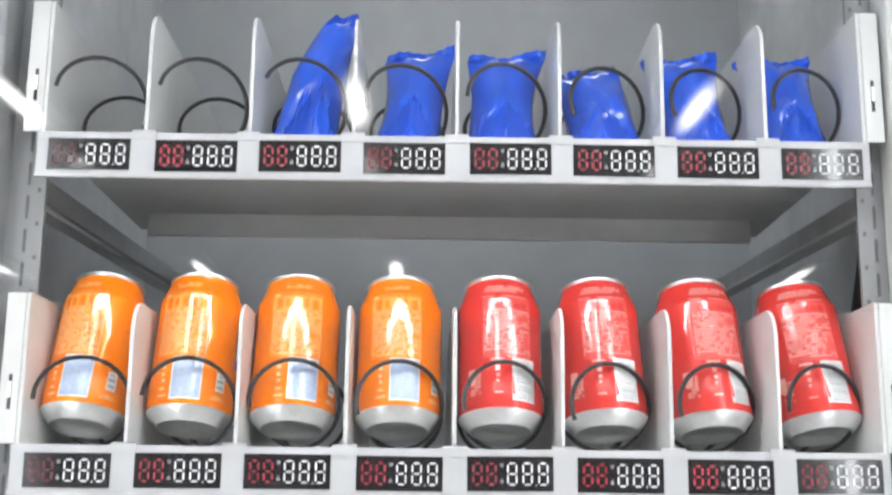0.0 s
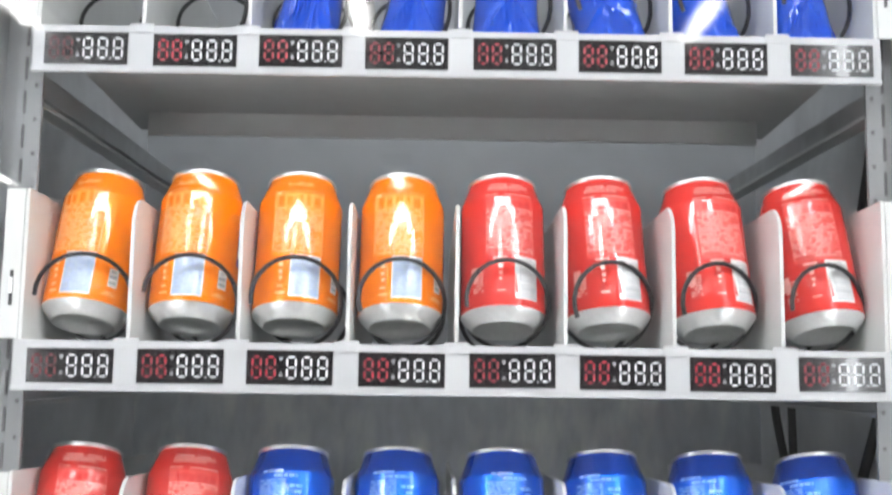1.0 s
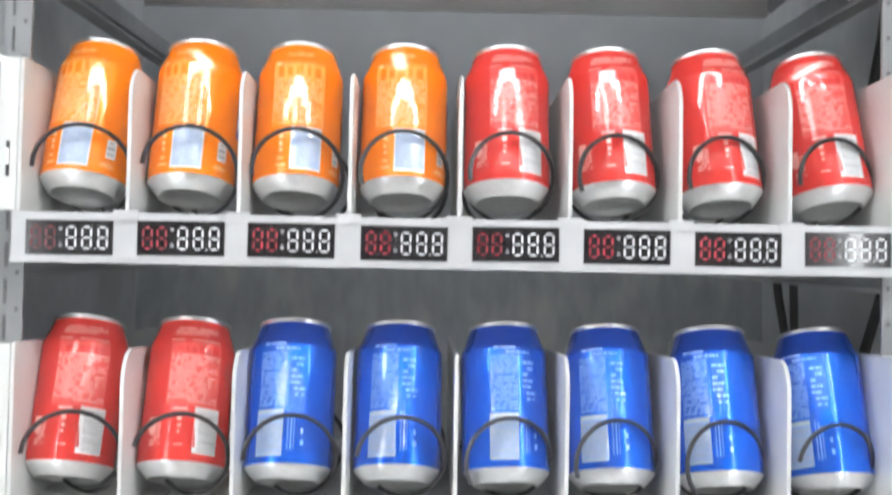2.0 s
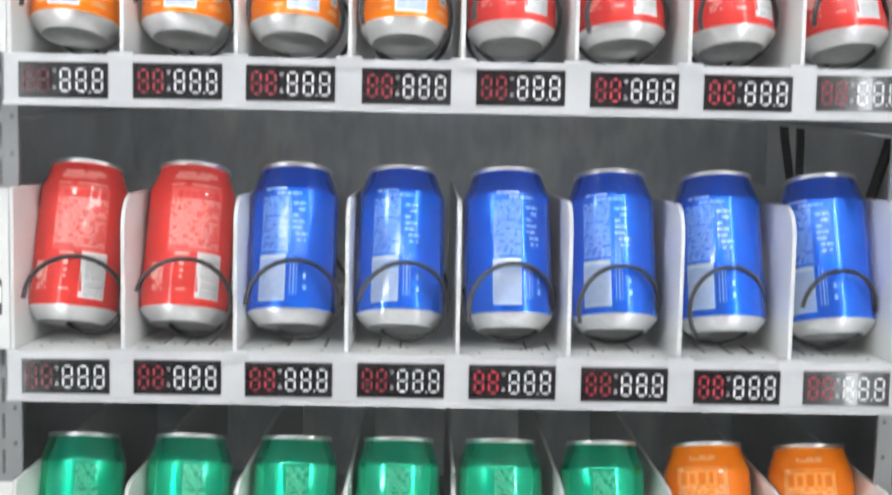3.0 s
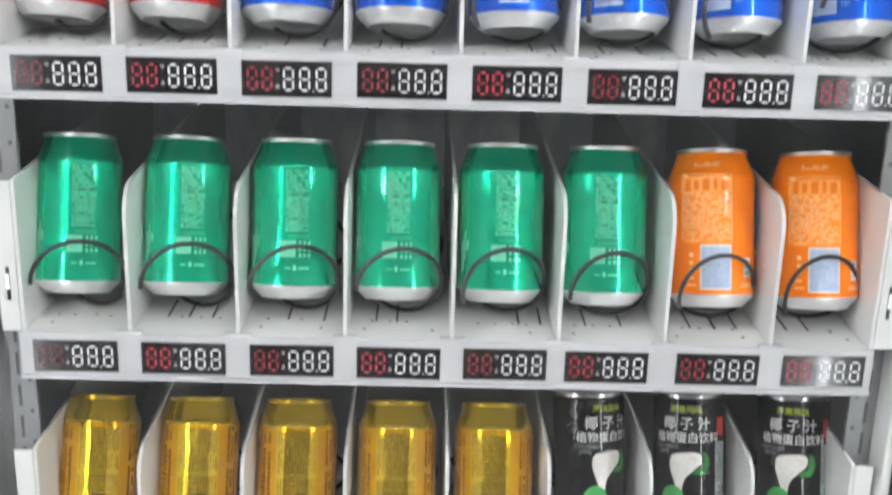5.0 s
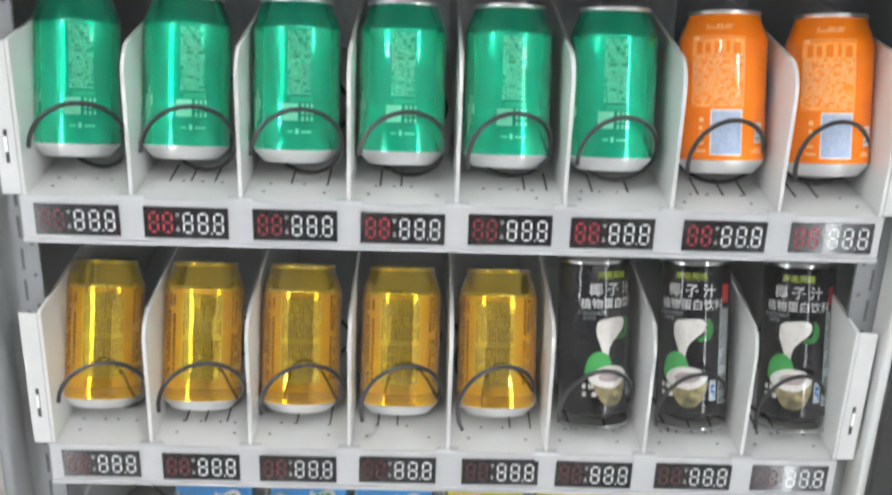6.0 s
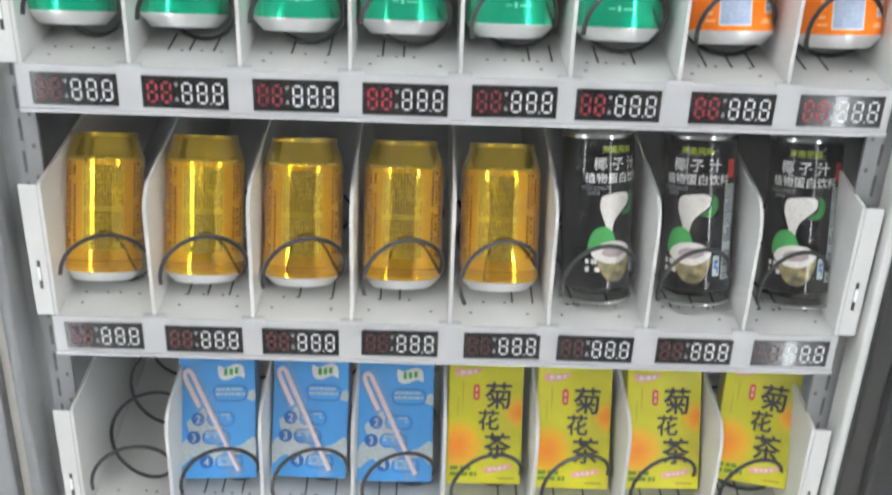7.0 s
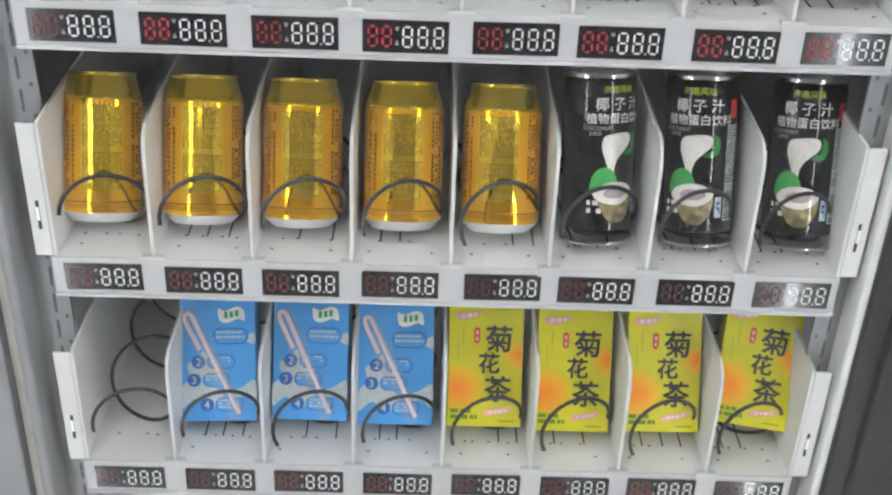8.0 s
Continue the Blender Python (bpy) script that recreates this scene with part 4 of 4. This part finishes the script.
blue_box = carton("blue", "blue drink carton with a wrapped pink straw on its front", CARTON_BLUE)
patch("pale_splash", [(-0.031, 0.012), (-0.020, 0.020), (-0.006, 0.012), (0.004, 0.022), (-0.004, 0.034), (0.004, 0.046), (-0.006, 0.052), (-0.012, 0.062), (-0.018, 0.054), (-0.026, 0.050), (-0.024, 0.038), (-0.031, 0.030)], CARTON_PALE, blue_box, 0.0003, "pale splash shape")
patch("pale_splash", [(0.031, 0.036), (0.020, 0.030), (0.010, 0.026), (0.012, 0.020), (0.022, 0.022), (0.031, 0.016)], CARTON_PALE, blue_box, 0.0003)
patch("pale_splash", [(0.031, 0.078), (0.024, 0.076), (0.012, 0.080), (0.000, 0.078), (-0.004, 0.072), (0.008, 0.070), (0.020, 0.072), (0.031, 0.068)], CARTON_PALE, blue_box, 0.0003)
for num, cx, cz in (("2", -0.0165, 0.0525), ("3", -0.0205, 0.0365), ("4", -0.010, 0.0150)):
    part("number_disc", blob(disc(cx, cz, 0.0058), -0.0006), CARTON_MID, blue_box)
    part("number", text_mesh("number", num, 0.0095, CARTON_PALE, 0.0001), CARTON_PALE, blue_box, "pale number", m=pose(cx, -0.0008, cz - 0.0034))
    part("pill", blob(rounded(cx + 0.0070, cx + 0.0308, cz - 0.0062, cz + 0.0062), -0.0005), CARTON_MID, blue_box)
    part("pill_face", blob(rounded(cx + 0.0080, cx + 0.0298, cz - 0.0052, cz + 0.0052), -0.0006), CARTON_BLUE, blue_box)
    printed_flat("pill_text", lines_flat(rng, cx + 0.010, cx + 0.027, cz - 0.0045, cz + 0.0045, 0.0030, 0.5), CARTON_PALE, blue_box, 0.0008)
part("pill", blob(rounded(-0.004, 0.026, 0.068, 0.082), -0.0005), CARTON_MID, blue_box)
part("pill_face", blob(rounded(-0.003, 0.025, 0.069, 0.081), -0.0006), CARTON_BLUE, blue_box)
printed_flat("pill_text", lines_flat(rng, -0.001, 0.023, 0.0705, 0.0795, 0.0042, 0.5), CARTON_PALE, blue_box, 0.0008)
patch("logo_patch", [(0.002, 0.089), (0.008, 0.0865), (0.018, 0.090), (0.023, 0.0885), (0.022, 0.098), (0.016, 0.1005), (0.007, 0.097), (0.001, 0.0985)], WHITE_INK, blue_box, 0.0005, "white leaf-shaped logo")
printed_flat("logo_bars", [square(0.006, 0.009, 0.0905, 0.0965), square(0.0105, 0.0135, 0.091, 0.0965), square(0.015, 0.018, 0.092, 0.0975)], COCO_GREEN, blue_box, 0.0008)
straw = [(-0.0215, 0.094), (0.0175, 0.008)]
d = Vector((straw[1][0] - straw[0][0], 0, straw[1][1] - straw[0][1])).normalized()
side = Vector((-d.z, 0, d.x))
s0, s1 = Vector((straw[0][0], -0.0032, straw[0][1])), Vector((straw[1][0], -0.0032, straw[1][1]))
straw_ob = part("straw", sweep([s0 + (s1 - s0) * (i / 12) for i in range(13)], 0.0019, 10), STRAW_PINK, blue_box, "pink drinking straw", True)
bend_pts = [s0 + (s1 - s0) * 0.32 - side * 0.0064, s0 - side * 0.0066 + d * 0.006, s0 - side * 0.0062 + d * 0.0008, s0 - side * 0.0045 - d * 0.0022, s0 - side * 0.002 - d * 0.0024, s0 - d * 0.0003]
part("straw_tip", sweep(bend_pts, 0.0019, 10), STRAW_PINK, straw_ob, "", True)
WRAP = mat("clear_film", (0.80, 0.82, 0.88), 0.18, vary=0.2, scale=120, bump=0.6, bump_scale=160, coat=1.0)
WRAP.node_tree.nodes["Principled BSDF"].inputs["Alpha"].default_value = 0.16
wrap_bm = bmesh.new()
ringp = []
for f, half in ((-0.05, 0.0085), (1.04, 0.0075)):
    base_p = s0 + (s1 - s0) * f - side * 0.0030
    ringp.append([base_p + side * half + Vector((0, 0.0026, 0)), base_p + side * half * 0.5 + Vector((0, -0.0018, 0)), base_p - side * half * 0.5 + Vector((0, -0.0018, 0)), base_p - side * half + Vector((0, 0.0026, 0))])
va, vb = [[wrap_bm.verts.new(p) for p in rp] for rp in ringp]
for i in range(3):
    wrap_bm.faces.new((va[i], va[i + 1], vb[i + 1], vb[i]))
film = part("straw_wrapper", wrap_bm, WRAP, blue_box, "clear film sleeve")
film.visible_shadow = False

lime_box = carton("lime", "lime yellow drink carton with black characters and orange flowers", CARTON_LIME)


def blossom_print(name, cx, cz, r):
    """An airbrushed flower: orange heart that fades through yellow into the carton's lime."""
    m = mat(name, (0.66, 0.63, 0.010), 0.32, coat=0.25)
    nt = m.node_tree
    bsdf = nt.nodes["Principled BSDF"]
    tc = nt.nodes.new("ShaderNodeTexCoord")
    off = nt.nodes.new("ShaderNodeVectorMath")
    off.operation = "SUBTRACT"
    off.inputs[1].default_value = (cx, 0, cz)
    nt.links.new(tc.outputs["Object"], off.inputs[0])
    ln = nt.nodes.new("ShaderNodeVectorMath")
    ln.operation = "LENGTH"
    nt.links.new(off.outputs[0], ln.inputs[0])
    nz = nt.nodes.new("ShaderNodeTexNoise")
    nz.inputs["Scale"].default_value, nz.inputs["Detail"].default_value = 260, 3
    nt.links.new(tc.outputs["Object"], nz.inputs["Vector"])
    sc = nt.nodes.new("ShaderNodeMath")
    sc.operation = "MULTIPLY_ADD"
    sc.inputs[1].default_value, sc.inputs[2].default_value = 0.55 * r, -0.27 * r
    nt.links.new(nz.outputs[0], sc.inputs[0])
    add = nt.nodes.new("ShaderNodeMath")
    nt.links.new(ln.outputs["Value"], add.inputs[0])
    nt.links.new(sc.outputs[0], add.inputs[1])
    far = nt.nodes.new("ShaderNodeMapRange")
    far.inputs[1].default_value, far.inputs[2].default_value = 0.0, r
    nt.links.new(add.outputs[0], far.inputs[0])
    ramp = nt.nodes.new("ShaderNodeValToRGB")
    ramp.color_ramp.elements[0].color = (0.95, 0.27, 0.004, 1)
    ramp.color_ramp.elements[1].color = (0.66, 0.63, 0.010, 1)
    for at, col in ((0.4, (0.95, 0.36, 0.004, 1)), (0.72, (0.88, 0.52, 0.008, 1))):
        ramp.color_ramp.elements.new(at).color = col
    nt.links.new(far.outputs[0], ramp.inputs[0])
    nt.links.new(ramp.outputs[0], bsdf.inputs["Base Color"])
    return m


def half_round(cx, cz, r, n=24):
    return [(min(max(cx + r * math.cos(2 * math.pi * i / n), -BW / 2 + 0.0012), BW / 2 - 0.0012), cz + r * math.sin(2 * math.pi * i / n)) for i in range(n)]


for fx, fz, fr in ((-0.023, 0.034, 0.025), (0.029, 0.064, 0.015)):
    bloom = bmesh.new()
    bloom.faces.new([bloom.verts.new((px, -0.0003, pz)) for px, pz in half_round(fx, fz, fr)])
    part("flower", bloom, blossom_print("flower_print", fx, fz, fr * 0.95), lime_box, "soft orange printed flower")
for ch, cx, cz, size in (("菊", 0.0110, 0.0690, 0.0245), ("花", 0.0030, 0.0495, 0.0190), ("茶", 0.0110, 0.0250, 0.0240)):
    part("character", text_mesh("character", ch, size, DARK_INK, 0.00035), DARK_INK, lime_box, "bold black character", m=pose(cx, -0.0010, cz))
patch("logo_patch", [(-0.026, 0.0955), (-0.016, 0.0945), (-0.006, 0.0985), (-0.004, 0.102), (-0.010, 0.1015), (-0.018, 0.1005), (-0.025, 0.1015)], PINK, lime_box, 0.0006, "pink logo shape")
printed_flat("logo_bars", [square(-0.022, -0.018, 0.0965, 0.0995), square(-0.0165, -0.0125, 0.0970, 0.1000), square(-0.011, -0.008, 0.0980, 0.1005)], WHITE_INK, lime_box, 0.0009)
part("red_tag", blob(rounded(-0.0105, -0.0055, 0.074, 0.088), -0.0006), RED_INK, lime_box)
printed_flat("tag_bars", [square(-0.0092, -0.0068, 0.0815, 0.0855), square(-0.0092, -0.0068, 0.0762, 0.0800)], PINK, lime_box, 0.0009)
patch("pink_banner", [(0.000, 0.0105), (0.010, 0.0110), (0.022, 0.0145), (0.023, 0.0185), (0.012, 0.0165), (0.001, 0.0150)], PINK, lime_box, 0.0006, "pink banner")
printed_flat("banner_bars", [square(0.004 + 0.004 * i, 0.0068 + 0.004 * i, 0.0122 + 0.0007 * i, 0.0142 + 0.0007 * i) for i in range(4)], WHITE_INK, lime_box, 0.0009)
printed_flat("green_print", lines_flat(rng, -0.029, -0.006, 0.004, 0.016, 0.0052, 0.7, 0.006), ink("leaf_green_ink", (0.16, 0.28, 0.02)), lime_box, 0.0006)
printed_flat("upright_print", [square(-0.020, -0.0190, 0.072 + 0.003 * i, 0.0738 + 0.003 * i) for i in range(6)] + [square(-0.024, -0.0232, 0.060 + 0.003 * i, 0.0618 + 0.003 * i) for i in range(6)] + [square(0.012, 0.026, 0.0048, 0.0062)], OLIVE_INK, lime_box, 0.0006)

BOXES = [(1, blue_box, -0.194, 0.0265, 25, 2, -1), (2, blue_box, -0.1175, 0.030, 25, -1, 0), (3, blue_box, -0.044, 0.0275, 25, 1, 0),
         (4, lime_box, 0.032, 0.0275, 25, 1, 0.5), (5, lime_box, 0.1075, 0.0245, 25, 0, 0.5), (6, lime_box, 0.1855, 0.0265, 25, 1, 0), (7, lime_box, 0.2585, 0.035, 23, -10, 2)]
for k, kind, x, base, lean, yaw, roll in BOXES:
    m = pose(x, 0.032, LABEL_TOP[5] + base - 0.003) @ pose(0, 0, 0, -lean, roll, yaw)
    if kind.name not in used:
        kind.matrix_basis = m @ Matrix.Diagonal((1, 1, 0.985, 1))
        used.add(kind.name)
    else:
        copy_thing(kind, m)
